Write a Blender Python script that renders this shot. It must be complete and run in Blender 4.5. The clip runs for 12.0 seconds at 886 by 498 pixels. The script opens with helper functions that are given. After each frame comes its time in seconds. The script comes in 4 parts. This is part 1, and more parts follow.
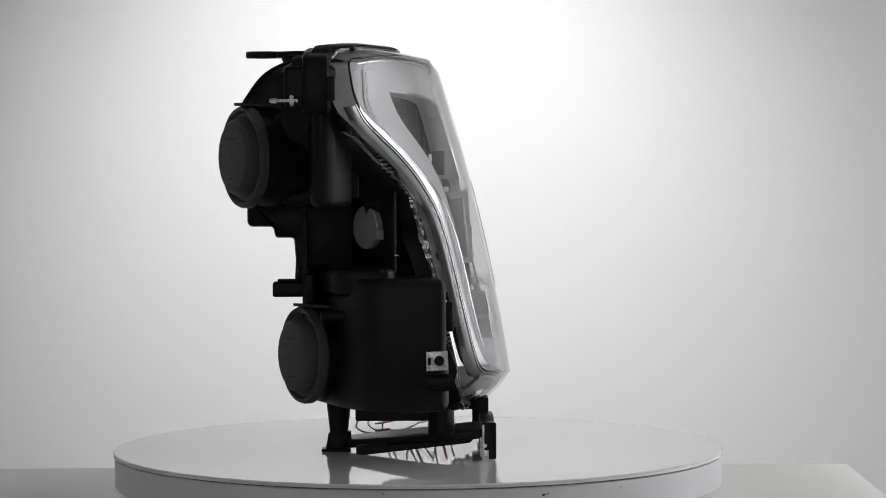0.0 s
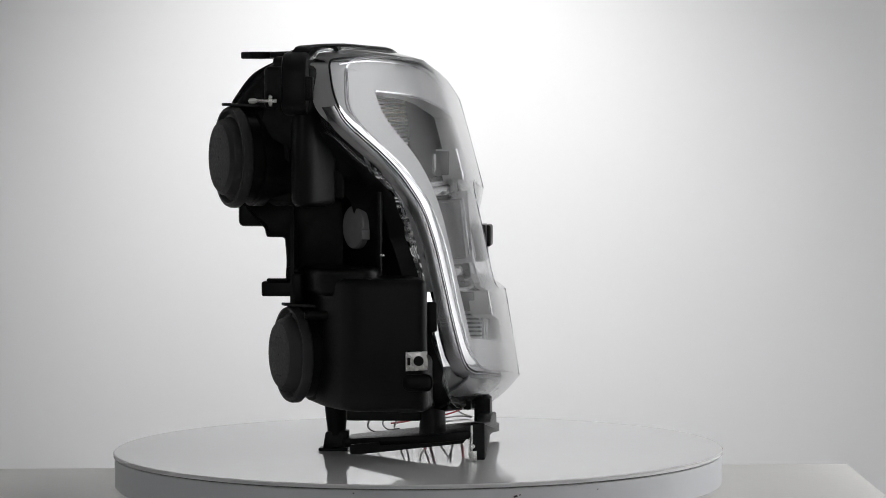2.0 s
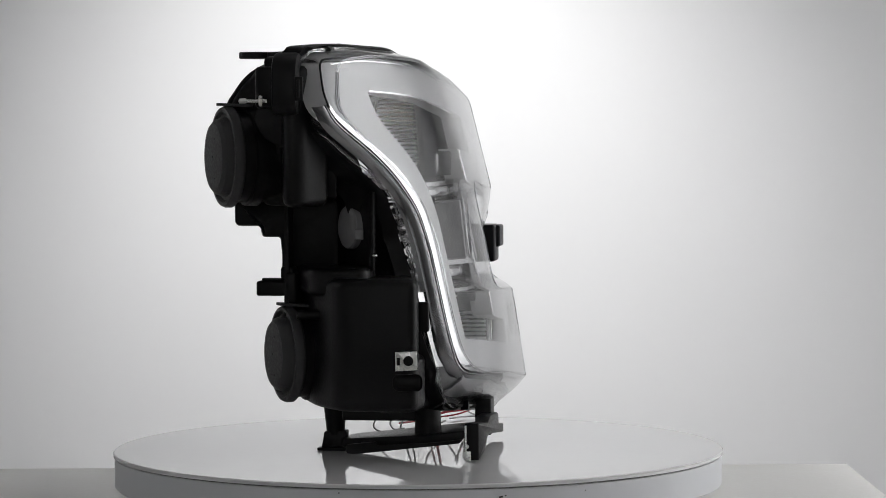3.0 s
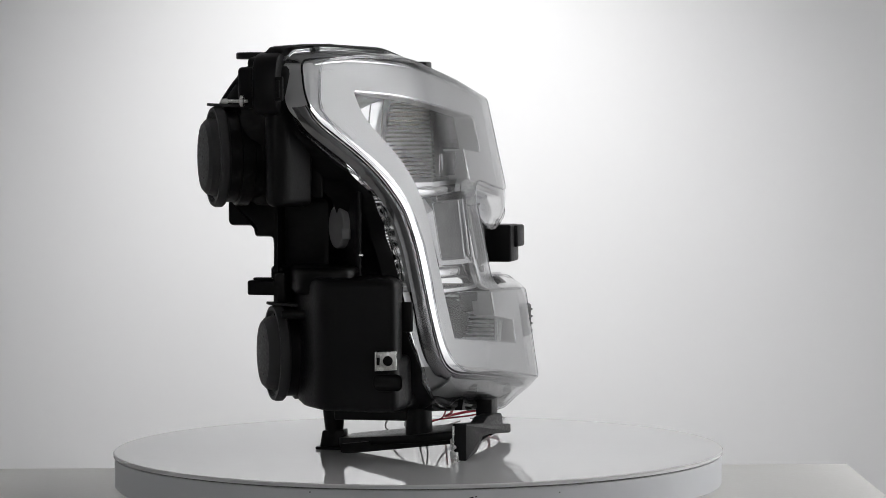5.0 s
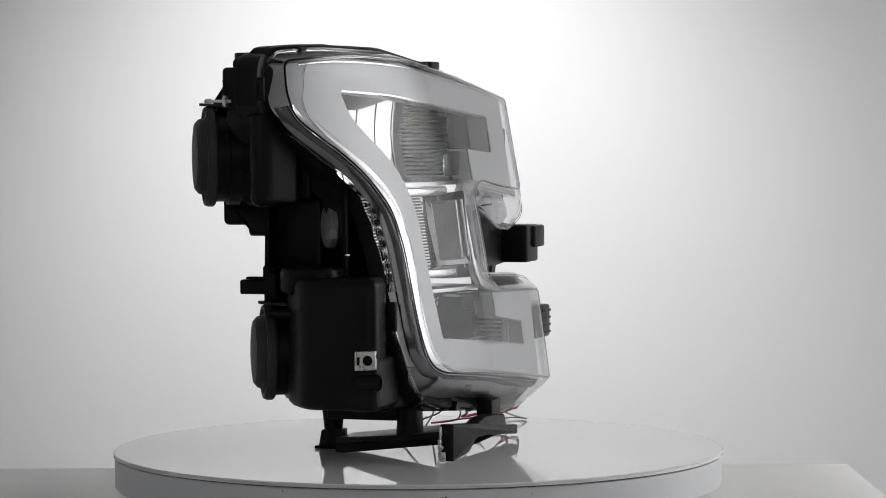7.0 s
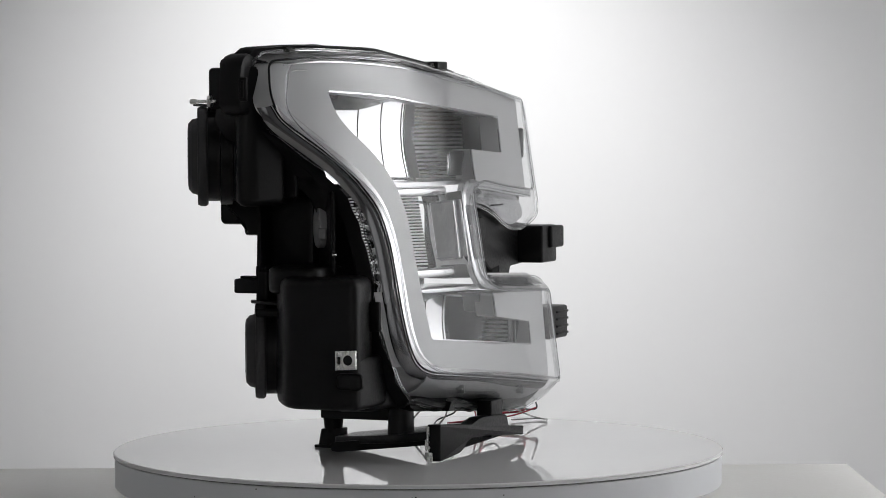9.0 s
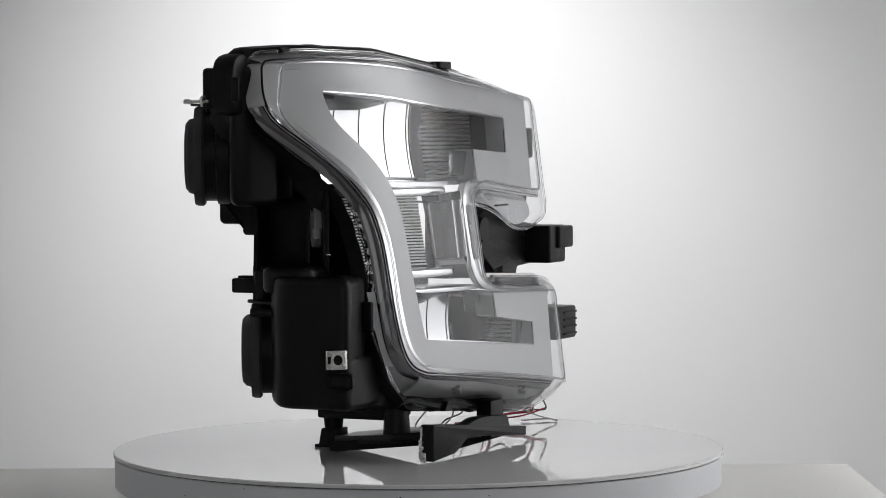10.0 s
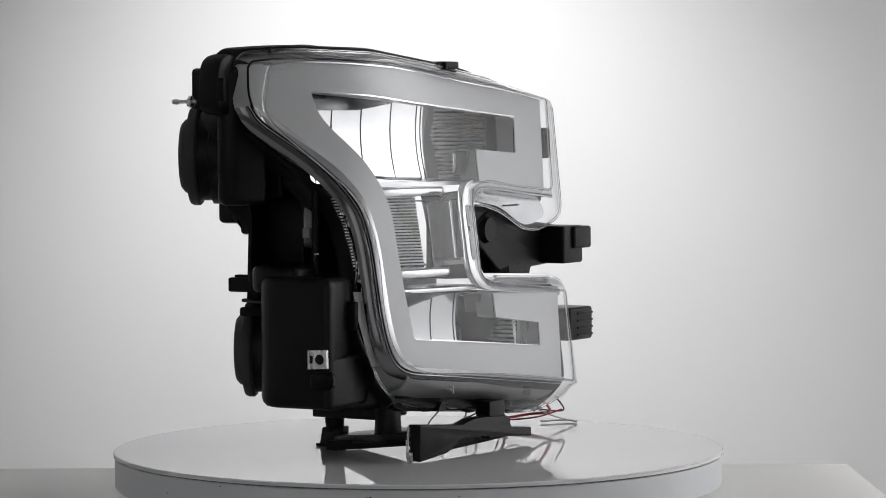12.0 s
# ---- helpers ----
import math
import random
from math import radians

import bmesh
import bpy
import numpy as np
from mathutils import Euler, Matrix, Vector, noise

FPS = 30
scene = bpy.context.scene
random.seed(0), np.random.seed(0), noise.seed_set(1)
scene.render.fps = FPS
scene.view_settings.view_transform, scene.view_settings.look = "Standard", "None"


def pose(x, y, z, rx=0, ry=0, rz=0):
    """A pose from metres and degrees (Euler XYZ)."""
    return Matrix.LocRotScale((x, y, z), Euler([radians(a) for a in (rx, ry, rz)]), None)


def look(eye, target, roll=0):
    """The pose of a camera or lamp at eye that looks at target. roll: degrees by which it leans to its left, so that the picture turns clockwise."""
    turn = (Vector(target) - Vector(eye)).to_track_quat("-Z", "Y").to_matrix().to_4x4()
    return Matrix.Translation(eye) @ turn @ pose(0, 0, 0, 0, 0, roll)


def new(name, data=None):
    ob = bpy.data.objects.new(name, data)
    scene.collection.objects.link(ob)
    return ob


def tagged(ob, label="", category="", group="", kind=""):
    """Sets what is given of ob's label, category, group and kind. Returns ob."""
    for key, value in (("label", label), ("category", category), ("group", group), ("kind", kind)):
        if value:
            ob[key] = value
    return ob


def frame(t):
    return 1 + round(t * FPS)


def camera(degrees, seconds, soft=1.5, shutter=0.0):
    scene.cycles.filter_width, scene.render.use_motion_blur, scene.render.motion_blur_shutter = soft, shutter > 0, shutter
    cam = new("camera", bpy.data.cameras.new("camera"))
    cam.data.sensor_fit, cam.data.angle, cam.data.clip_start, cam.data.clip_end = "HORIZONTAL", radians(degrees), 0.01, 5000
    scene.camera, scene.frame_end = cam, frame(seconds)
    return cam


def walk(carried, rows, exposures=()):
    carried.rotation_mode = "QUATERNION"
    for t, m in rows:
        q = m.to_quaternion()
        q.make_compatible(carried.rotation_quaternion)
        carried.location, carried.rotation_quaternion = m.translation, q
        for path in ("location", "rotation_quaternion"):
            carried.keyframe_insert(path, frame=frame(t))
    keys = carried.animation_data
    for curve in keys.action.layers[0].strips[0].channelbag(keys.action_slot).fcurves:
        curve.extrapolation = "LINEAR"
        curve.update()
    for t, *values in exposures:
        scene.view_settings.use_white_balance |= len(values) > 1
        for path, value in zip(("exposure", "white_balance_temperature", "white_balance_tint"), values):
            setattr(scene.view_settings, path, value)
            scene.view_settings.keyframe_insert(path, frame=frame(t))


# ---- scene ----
# Camera on a tripod, 2.9 m before a 0.6 m turntable.
EYE = (0.0, -2.871, 0.325)
PITCH, YAW, ROLL = 2.580, -0.504, 0.273
cam = camera(17.28, 12.0, soft=0.9)
STAND = pose(*EYE, 0, 0, YAW) @ pose(0, 0, 0, 90 - PITCH) @ pose(0, 0, 0, 0, 0, -ROLL)
walk(cam, [(0.0, STAND), (12.0, STAND)])

TURN = -2.589      # degrees a second
TABLE_Z = -0.06    # the turntable's top is at z = 0
FLOOR_Z = -0.83

from mathutils import geometry

# ---- light: studio lamps that wash the backdrop and the side wall ----
world = bpy.data.worlds.new("world")
scene.world = world
world.use_nodes = True
world.node_tree.nodes["Background"].inputs[0].default_value = (1, 1, 1, 1)
world.node_tree.nodes["Background"].inputs[1].default_value = 0.02


def lamp(name, kind, power, matrix, **more):
    data = bpy.data.lights.new(name, kind)
    data.energy = power
    ob = new(name, data)
    ob.matrix_world = matrix
    return ob


backdrop_lamp = lamp("backdrop_lamp", "SPOT", 49, look((-0.02, 0.54, 0.82), (-0.02, 1.5, 0.16)))
backdrop_lamp.data.spot_size, backdrop_lamp.data.spot_blend = radians(80), 1.0
backdrop_lamp.data.shadow_soft_size = 0.12


def softbox(name, power, eye, target, width, height):
    ob = lamp(name, "AREA", power, look(eye, target))
    ob.data.shape, ob.data.size, ob.data.size_y = "RECTANGLE", width, height


# unseen additions: a spot for side-wall bounce, and a weak softbox behind the camera
wall_bounce_lamp = lamp("wall_bounce_lamp", "SPOT", 430, look((0.42, 0.0, 1.75), (1.5, 0.15, 0.50)))
wall_bounce_lamp.data.spot_size, wall_bounce_lamp.data.spot_blend = radians(84), 1.0
wall_bounce_lamp.data.shadow_soft_size = 0.15
softbox("softbox_rear", 6.0, (-0.3, -4.2, 0.9), (-0.1, 0.0, 0.2), 2.4, 2.0)


# ---- materials ----
def mat(name, color, rough=0.5, metal=0.0, coat=0.0, spread=0.06, scale=9.0, bump=0.0, grain=160.0, rough_spread=0.08, specular=0.5):
    m = bpy.data.materials.new(name)
    m.use_nodes = True
    nt = m.node_tree
    b = nt.nodes["Principled BSDF"]
    tc = nt.nodes.new("ShaderNodeTexCoord")
    big = nt.nodes.new("ShaderNodeTexNoise")
    big.inputs["Scale"].default_value, big.inputs["Detail"].default_value = scale, 4
    fine = nt.nodes.new("ShaderNodeTexNoise")
    fine.inputs["Scale"].default_value, fine.inputs["Detail"].default_value = grain, 3
    mixed = nt.nodes.new("ShaderNodeMath")
    mixed.operation = "MULTIPLY_ADD"
    mixed.inputs[1].default_value = 0.4
    for n in (big, fine):
        nt.links.new(tc.outputs["Object"], n.inputs["Vector"])
    nt.links.new(fine.outputs["Fac"], mixed.inputs[0])
    nt.links.new(big.outputs["Fac"], mixed.inputs[2])
    ramp = nt.nodes.new("ShaderNodeMapRange")
    ramp.inputs["From Min"].default_value, ramp.inputs["From Max"].default_value = 0.4, 1.0
    ramp.inputs["To Min"].default_value, ramp.inputs["To Max"].default_value = 1 - spread, 1 + spread
    nt.links.new(mixed.outputs[0], ramp.inputs["Value"])
    tone = nt.nodes.new("ShaderNodeVectorMath")
    tone.operation = "SCALE"
    tone.inputs[0].default_value = color
    nt.links.new(ramp.outputs["Result"], tone.inputs["Scale"])
    nt.links.new(tone.outputs["Vector"], b.inputs["Base Color"])
    r2 = nt.nodes.new("ShaderNodeMapRange")
    r2.inputs["From Min"].default_value, r2.inputs["From Max"].default_value = 0.3, 0.7
    r2.inputs["To Min"].default_value = max(0.01, rough * (1 - rough_spread * 3))
    r2.inputs["To Max"].default_value = rough * (1 + rough_spread * 3)
    nt.links.new(fine.outputs["Fac"], r2.inputs["Value"])
    nt.links.new(r2.outputs["Result"], b.inputs["Roughness"])
    b.inputs["Metallic"].default_value = metal
    b.inputs["Coat Weight"].default_value = coat
    b.inputs["Coat Roughness"].default_value = 0.08
    b.inputs["Specular IOR Level"].default_value = specular
    if bump:
        bp = nt.nodes.new("ShaderNodeBump")
        bp.inputs["Strength"].default_value, bp.inputs["Distance"].default_value = bump, 0.0006
        nt.links.new(fine.outputs["Fac"], bp.inputs["Height"])
        nt.links.new(bp.outputs["Normal"], b.inputs["Normal"])
    return m


def clear_plastic(name, tint, base, rough):
    """Thin clear plastic: lets light straight through, its gloss grows towards grazing."""
    m = bpy.data.materials.new(name)
    m.use_nodes = True
    nt = m.node_tree
    nt.nodes.remove(nt.nodes["Principled BSDF"])
    out = nt.nodes["Material Output"]
    see = nt.nodes.new("ShaderNodeBsdfTransparent")
    see.inputs[0].default_value = (*tint, 1)
    shine = nt.nodes.new("ShaderNodeBsdfGlossy")
    shine.inputs["Roughness"].default_value = rough
    face = nt.nodes.new("ShaderNodeLayerWeight")
    face.inputs["Blend"].default_value = 0.5
    power = nt.nodes.new("ShaderNodeMath")
    power.operation, power.inputs[1].default_value = "POWER", 5.0
    scaled = nt.nodes.new("ShaderNodeMath")
    scaled.operation = "MULTIPLY_ADD"
    scaled.inputs[1].default_value, scaled.inputs[2].default_value = 1.0, base
    scaled.use_clamp = True
    mix = nt.nodes.new("ShaderNodeMixShader")
    nt.links.new(face.outputs["Facing"], power.inputs[0])
    nt.links.new(power.outputs[0], scaled.inputs[0])
    nt.links.new(scaled.outputs[0], mix.inputs[0])
    nt.links.new(see.outputs[0], mix.inputs[1])
    nt.links.new(shine.outputs[0], mix.inputs[2])
    nt.links.new(mix.outputs[0], out.inputs["Surface"])
    return m


WALL = mat("backdrop_paper", (0.80, 0.80, 0.805), 0.8, spread=0.02, scale=2.0, bump=0.05, grain=60)
ROOM = mat("room_paint", (0.72, 0.72, 0.725), 0.8, spread=0.03, scale=2.0)
FLOOR = mat("floor_vinyl", (0.35, 0.34, 0.33), 0.5, spread=0.08, scale=3.0)
TABLE = mat("table_laminate", (0.80, 0.79, 0.765), 0.45, spread=0.03, scale=4.0, bump=0.04)
ACRYLIC = mat("white_acrylic", (0.80, 0.80, 0.80), 0.028, spread=0.02, scale=6.0, rough_spread=0.05)
SKIRT = mat("turntable_skirt", (0.72, 0.73, 0.755), 0.38, spread=0.015, scale=5.0, rough_spread=0.02)
SEAM = mat("dark_seam", (0.03, 0.03, 0.03), 0.6)
BLACK = mat("black_plastic", (0.0075, 0.0075, 0.008), 0.38, spread=0.25, scale=25.0, bump=0.2, grain=420, specular=0.21)
RUBBER = mat("grey_rubber", (0.045, 0.045, 0.046), 0.5, spread=0.12, scale=30.0, bump=0.06, grain=380, specular=0.35)
MILK = mat("milky_light_guide", (0.63, 0.63, 0.635), 0.42, coat=0.3, spread=0.006, scale=14.0, rough_spread=0.02)
GLASS = mat("solid_clear_edge", (0.95, 0.95, 0.96), 0.03, spread=0.0, rough_spread=0.0)
GLASS.node_tree.nodes["Principled BSDF"].inputs["Transmission Weight"].default_value = 1.0
GLASS.node_tree.nodes["Principled BSDF"].inputs["IOR"].default_value = 1.5
HAZE = mat("frosted_reflex", (0.42, 0.42, 0.425), 0.25, coat=0.5, spread=0.06, scale=40.0)
CHROME = mat("chrome", (0.86, 0.86, 0.87), 0.07, 1.0, spread=0.01, scale=20.0, rough_spread=0.03)
SILVER = mat("satin_silver", (0.72, 0.72, 0.73), 0.24, 1.0, spread=0.012, scale=22.0, rough_spread=0.02)
ZINC = mat("zinc_plated_steel", (0.80, 0.80, 0.78), 0.28, 0.9, spread=0.1, scale=60.0, bump=0.15)
SMOKED = mat("smoked_metal_coat", (0.24, 0.24, 0.245), 0.12, 1.0, spread=0.02, scale=20.0, rough_spread=0.03)
# dark panels; behind the ribs this colour stands in for dark reflections
SHADED = mat("dark_shaded_metal", (0.035, 0.035, 0.037), 0.22, 1.0, spread=0.02, scale=20.0)
PEARL = mat("satin_grey_paint", (0.40, 0.40, 0.405), 0.3, spread=0.02, scale=20.0, rough_spread=0.03)
# pale in colour, in place of the ribs' bright reflections
RIB = mat("pale_lit_rib", (0.86, 0.86, 0.87), 0.3, 0.25, spread=0.01, scale=20.0, rough_spread=0.03)
SMOKE_CLEAR = mat("smoky_clear_plastic", (0.16, 0.16, 0.165), 0.16, coat=1.0, spread=0.05, scale=40.0)
COPPER = mat("dark_bulb_shield", (0.20, 0.20, 0.21), 0.2, 1.0, spread=0.1)
WIRE_RED = mat("red_wire", (0.42, 0.03, 0.05), 0.4)
WIRE_DARK = mat("dark_wire", (0.04, 0.04, 0.045), 0.4)
WIRE_PALE = mat("pale_wire", (0.35, 0.33, 0.33), 0.4)
CLEAR = clear_plastic("clear_polycarbonate", (0.97, 0.972, 0.975), 0.03, 0.02)


# ---- helpers of this scene ----
def finish(bm, angle=32):
    bmesh.ops.recalc_face_normals(bm, faces=bm.faces)
    for f in bm.faces:
        f.smooth = True
    for e in bm.edges:
        e.smooth = len(e.link_faces) == 2 and e.calc_face_angle(0) < radians(angle)
    return bm


def part(name, bm, material, parent=None, label="", angle=32):
    finish(bm, angle)
    me = bpy.data.meshes.new(name)
    bm.to_mesh(me)
    bm.free()
    me.materials.append(material)
    ob = new(name, me)
    ob.parent = parent
    return tagged(ob, label)


def box(x0, x1, y0, y1, z0, z1, bevel=0.0, turn=None):
    bm = bmesh.new()
    bmesh.ops.create_cube(bm, size=1, matrix=Matrix.Diagonal((x1 - x0, y1 - y0, z1 - z0, 1)))
    if bevel:
        bmesh.ops.bevel(bm, geom=bm.edges[:], offset=bevel, segments=3, affect="EDGES", profile=0.5)
    m = Matrix.Translation(((x0 + x1) / 2, (y0 + y1) / 2, (z0 + z1) / 2))
    bm.transform(m @ turn if turn else m)
    return bm


def join(*parts):
    """One bmesh of several."""
    out = bmesh.new()
    for b in parts:
        me = bpy.data.meshes.new("tmp")
        b.to_mesh(me)
        b.free()
        out.from_mesh(me)
        bpy.data.meshes.remove(me)
    return out


def rounded(corners, n=4, close=True):
    """A 2D outline from (u, v, radius) corners: every corner becomes n + 1 points."""
    out = []
    k = len(corners)
    for i, (u, v, r) in enumerate(corners):
        p = Vector((u, v))
        if not close and i in (0, k - 1):
            out += [p]
            continue
        a, b = Vector(corners[i - 1][:2]) - p, Vector(corners[(i + 1) % k][:2]) - p
        da, db = min(r, a.length * 0.48), min(r, b.length * 0.48)
        s, e = p + a.normalized() * da, p + b.normalized() * db
        for j in range(n + 1):
            t = j / n
            out.append(s * (1 - t) ** 2 + p * 2 * t * (1 - t) + e * t * t)
    return out


def prism(outline, axis, lo, hi, bevel=0.0, segments=2):
    """An outline of (u, v) swept along an axis: x takes (y, z), y takes (x, z), z takes (x, y)."""
    def place(u, v, w):
        return {"x": (w, u, v), "y": (u, w, v), "z": (u, v, w)}[axis]
    bm = bmesh.new()
    a = [bm.verts.new(place(u, v, lo)) for u, v in outline]
    b = [bm.verts.new(place(u, v, hi)) for u, v in outline]
    bm.faces.new(a), bm.faces.new(b[::-1])
    for i in range(len(a)):
        j = (i + 1) % len(a)
        bm.faces.new((a[i], b[i], b[j], a[j]))
    bmesh.ops.recalc_face_normals(bm, faces=bm.faces)
    if bevel:
        ends = [e for e in bm.edges if abs(sum((e.verts[0].co - e.verts[1].co)["xyz".index(axis)] for _ in (0,))) < 1e-9]
        bmesh.ops.bevel(bm, geom=ends, offset=bevel, segments=segments, affect="EDGES", profile=0.5)
    return bm


def inside(p, outline):
    hit = False
    for a, b in zip(outline, outline[1:] + outline[:1]):
        if (a[1] > p[1]) != (b[1] > p[1]) and p[0] < (b[0] - a[0]) * (p[1] - a[1]) / (b[1] - a[1]) + a[0]:
            hit = not hit
    return hit


def plate(outline, front, back, step=0.012):
    """A plate over an outline of (y, z) whose faces follow x = front(y, z) and x = back(y, z)."""
    rim = [Vector(p) for p in outline]
    n = len(rim)
    points = list(rim)
    lo = [min(p[k] for p in rim) for k in (0, 1)]
    hi = [max(p[k] for p in rim) for k in (0, 1)]
    for i in range(1, int((hi[0] - lo[0]) / step) + 1):
        for j in range(1, int((hi[1] - lo[1]) / step) + 1):
            p = Vector((lo[0] + (i + 0.5 * (j % 2)) * step, lo[1] + j * step))
            if inside(p, rim) and min((p - q).length for q in rim) > step * 0.4:
                points.append(p)
    out = geometry.delaunay_2d_cdt(points, [(i, (i + 1) % n) for i in range(n)], [], 0, 1e-6)
    flat, faces = out[0], out[2]
    keep = [f for f in faces if inside(sum((flat[k] for k in f), Vector((0, 0))) / len(f), rim)]
    bm = bmesh.new()
    top = [bm.verts.new((front(p.x, p.y), p.x, p.y)) for p in flat]
    low = [bm.verts.new((back(p.x, p.y), p.x, p.y)) for p in flat]
    used = {}
    for f in keep:
        bm.faces.new([top[k] for k in f])
        bm.faces.new([low[k] for k in reversed(f)])
        for a, b in zip(f, list(f[1:]) + [f[0]]):
            used[(a, b)] = True
    for a, b in used:
        if (b, a) not in used:
            bm.faces.new((top[b], top[a], low[a], low[b]))
    bmesh.ops.delete(bm, geom=[v for v in bm.verts if not v.link_faces], context="VERTS")
    return bm


def grid(rows, close_u=False, close_v=False):
    """A surface through rows of points."""
    bm = bmesh.new()
    vs = [[bm.verts.new(p) for p in r] for r in rows]
    m, n = len(vs), len(vs[0])
    for i in range(m if close_u else m - 1):
        for j in range(n if close_v else n - 1):
            a, b = vs[i], vs[(i + 1) % m]
            bm.faces.new((a[j], a[(j + 1) % n], b[(j + 1) % n], b[j]))
    return bm


def thick(bm, d):
    bmesh.ops.recalc_face_normals(bm, faces=bm.faces)
    bmesh.ops.solidify(bm, geom=bm.faces[:], thickness=d)
    return bm


def tube(points, r, sides=8, smooth=6):
    """A round bar along a path, smoothed by Catmull-Rom."""
    pts = [Vector(p) for p in points]
    path = []
    for i in range(len(pts) - 1):
        p0, p1, p2, p3 = pts[max(i - 1, 0)], pts[i], pts[i + 1], pts[min(i + 2, len(pts) - 1)]
        for j in range(smooth):
            t = j / smooth
            path.append(0.5 * (2 * p1 + (p2 - p0) * t + (2 * p0 - 5 * p1 + 4 * p2 - p3) * t * t + (3 * p1 - p0 - 3 * p2 + p3) * t ** 3))
    path.append(pts[-1])
    rings, side = [], None
    for i, p in enumerate(path):
        d = (path[min(i + 1, len(path) - 1)] - path[max(i - 1, 0)]).normalized()
        side = (side - d * side.dot(d)).normalized() if side else d.orthogonal().normalized()
        up = d.cross(side)
        rings.append([p + (side * math.cos(2 * math.pi * k / sides) + up * math.sin(2 * math.pi * k / sides)) * r for k in range(sides)])
    bm = grid(rings, close_v=True)
    bm.verts.ensure_lookup_table()
    bm.faces.new(bm.verts[:sides]), bm.faces.new(bm.verts[-sides:])
    return bm


def lathe(profile, origin, axis, segments=48):
    """A profile of (radius, height) turned about an axis through origin."""
    axis = Vector(axis).normalized()
    side = axis.orthogonal().normalized()
    up = axis.cross(side)
    rings = []
    for r, h in profile:
        r = max(r, 1e-5)
        rings.append([Vector(origin) + axis * h + (side * math.cos(2 * math.pi * k / segments) + up * math.sin(2 * math.pi * k / segments)) * r for k in range(segments)])
    bm = grid(rings, close_v=True)
    bmesh.ops.remove_doubles(bm, verts=bm.verts, dist=5e-5)
    return bm


# ---- the studio ----
tagged(part("backdrop", box(-1.6, 1.6, 1.5, 1.6, FLOOR_Z, 1.95), WALL), "plain white backdrop wall lit from above", "wall", kind="structure")
# unseen rest of the room, added; the side walls stand close to bounce light
tagged(part("bounce_wall_left", box(-1.6, -1.5, -4.5, 1.5, FLOOR_Z, 1.95), ROOM), kind="structure")
tagged(part("bounce_wall_right", box(1.5, 1.6, -4.5, 1.5, FLOOR_Z, 1.95), ROOM), kind="structure")
tagged(part("wall_rear", box(-1.6, 1.6, -4.6, -4.5, FLOOR_Z, 1.95), ROOM), kind="structure")
tagged(part("floor", box(-1.6, 1.6, -4.6, 1.6, FLOOR_Z - 0.1, FLOOR_Z), FLOOR), kind="structure")
tagged(part("ceiling", box(-1.6, 1.6, -4.6, 1.6, 1.95, 2.05), ROOM), kind="structure")


def build_table():
    t = tagged(new("table"), "white laminate table standing under the turntable", "table")
    t.location = (0, 0, FLOOR_Z)
    top = TABLE_Z - FLOOR_Z
    part("tabletop", box(-1.15, 0.475, -0.62, 0.34, top - 0.03, top, 0.002), TABLE, t)
    leg = None
    for x, y in ((-1.1, -0.57), (0.42, -0.57), (-1.1, 0.29), (0.42, 0.29)):
        if leg is None:
            leg = part("leg", box(-0.025, 0.025, -0.025, 0.025, 0, top - 0.03, 0.003), TABLE, t)
        else:
            leg = new("leg", leg.data)
            leg.parent = t
        leg.location = (x, y, 0)
    return t


build_table()


def build_turntable():
    t = tagged(new("turntable"), "round white turntable with a glossy acrylic top", "turntable")
    t.location = (0, 0, TABLE_Z)
    h = -TABLE_Z
    part("base", lathe([(0, 0), (0.255, 0), (0.255, 0.026), (0, 0.026)], (0, 0, 0), (0, 0, 1), 96), SEAM, t, "dark recessed base")
    skirt = part("skirt", lathe([(0, 0.0255), (0.2970, 0.0255), (0.2985, 0.027), (0.2985, h - 0.0054), (0.2975, h - 0.0050), (0, h - 0.005)], (0, 0, 0), (0, 0, 1), 128), SKIRT, t, "satin white side skirt with small scuffs")
    part("seam", lathe([(0, h - 0.0049), (0.2968, h - 0.0049), (0.2968, h - 0.0043), (0, h - 0.0043)], (0, 0, 0), (0, 0, 1), 128), SEAM, t, "thin dark seam under the top plate")
    part("top_plate", lathe([(0, h - 0.0042), (0.2985, h - 0.0042), (0.3, h - 0.0036), (0.3, h - 0.0010), (0.2988, h), (0, h)], (0, 0, 0), (0, 0, 1), 160), ACRYLIC, t, "glossy white acrylic disc")
    # scuffs on the skirt and specks on the top
    for a, z, w, s in ((-68.0, 0.0475, 0.0035, 0.0016), (-67.2, 0.0485, 0.0016, 0.001), (-96, 0.052, 0.0012, 0.001), (-110, 0.04, 0.001, 0.001), (-52, 0.049, 0.0012, 0.0008)):
        c = Vector((0.2985 * math.cos(radians(a)), 0.2985 * math.sin(radians(a)), z))
        part("scuff", box(-0.0002, 0.0002, -w / 2, w / 2, -s / 2, s / 2, turn=pose(0, 0, 0, 12, 0, a)), SEAM, skirt).location = c
    return t


turntable = build_turntable()

# ---- the headlight ----
# x is forward through the lens, y across, z up; the turntable's axis is the origin.
headlight = tagged(new("headlight"), "pickup truck headlight with clear lens, C-shaped light guide and black housing", "headlight")


def front(y, z):
    """The face of the light guide: leans back upwards and sweeps back towards the flank."""
    u = -0.033 - y
    sweep = (u + math.sqrt(u * u + 0.0016)) / 2
    return 0.089 - 0.1 * z - 0.3 * z * z - (0.45 + 1.97 * min(z, 0.345)) * sweep ** 1.54


def sheet(off):
    return lambda y, z: front(y, z) + off


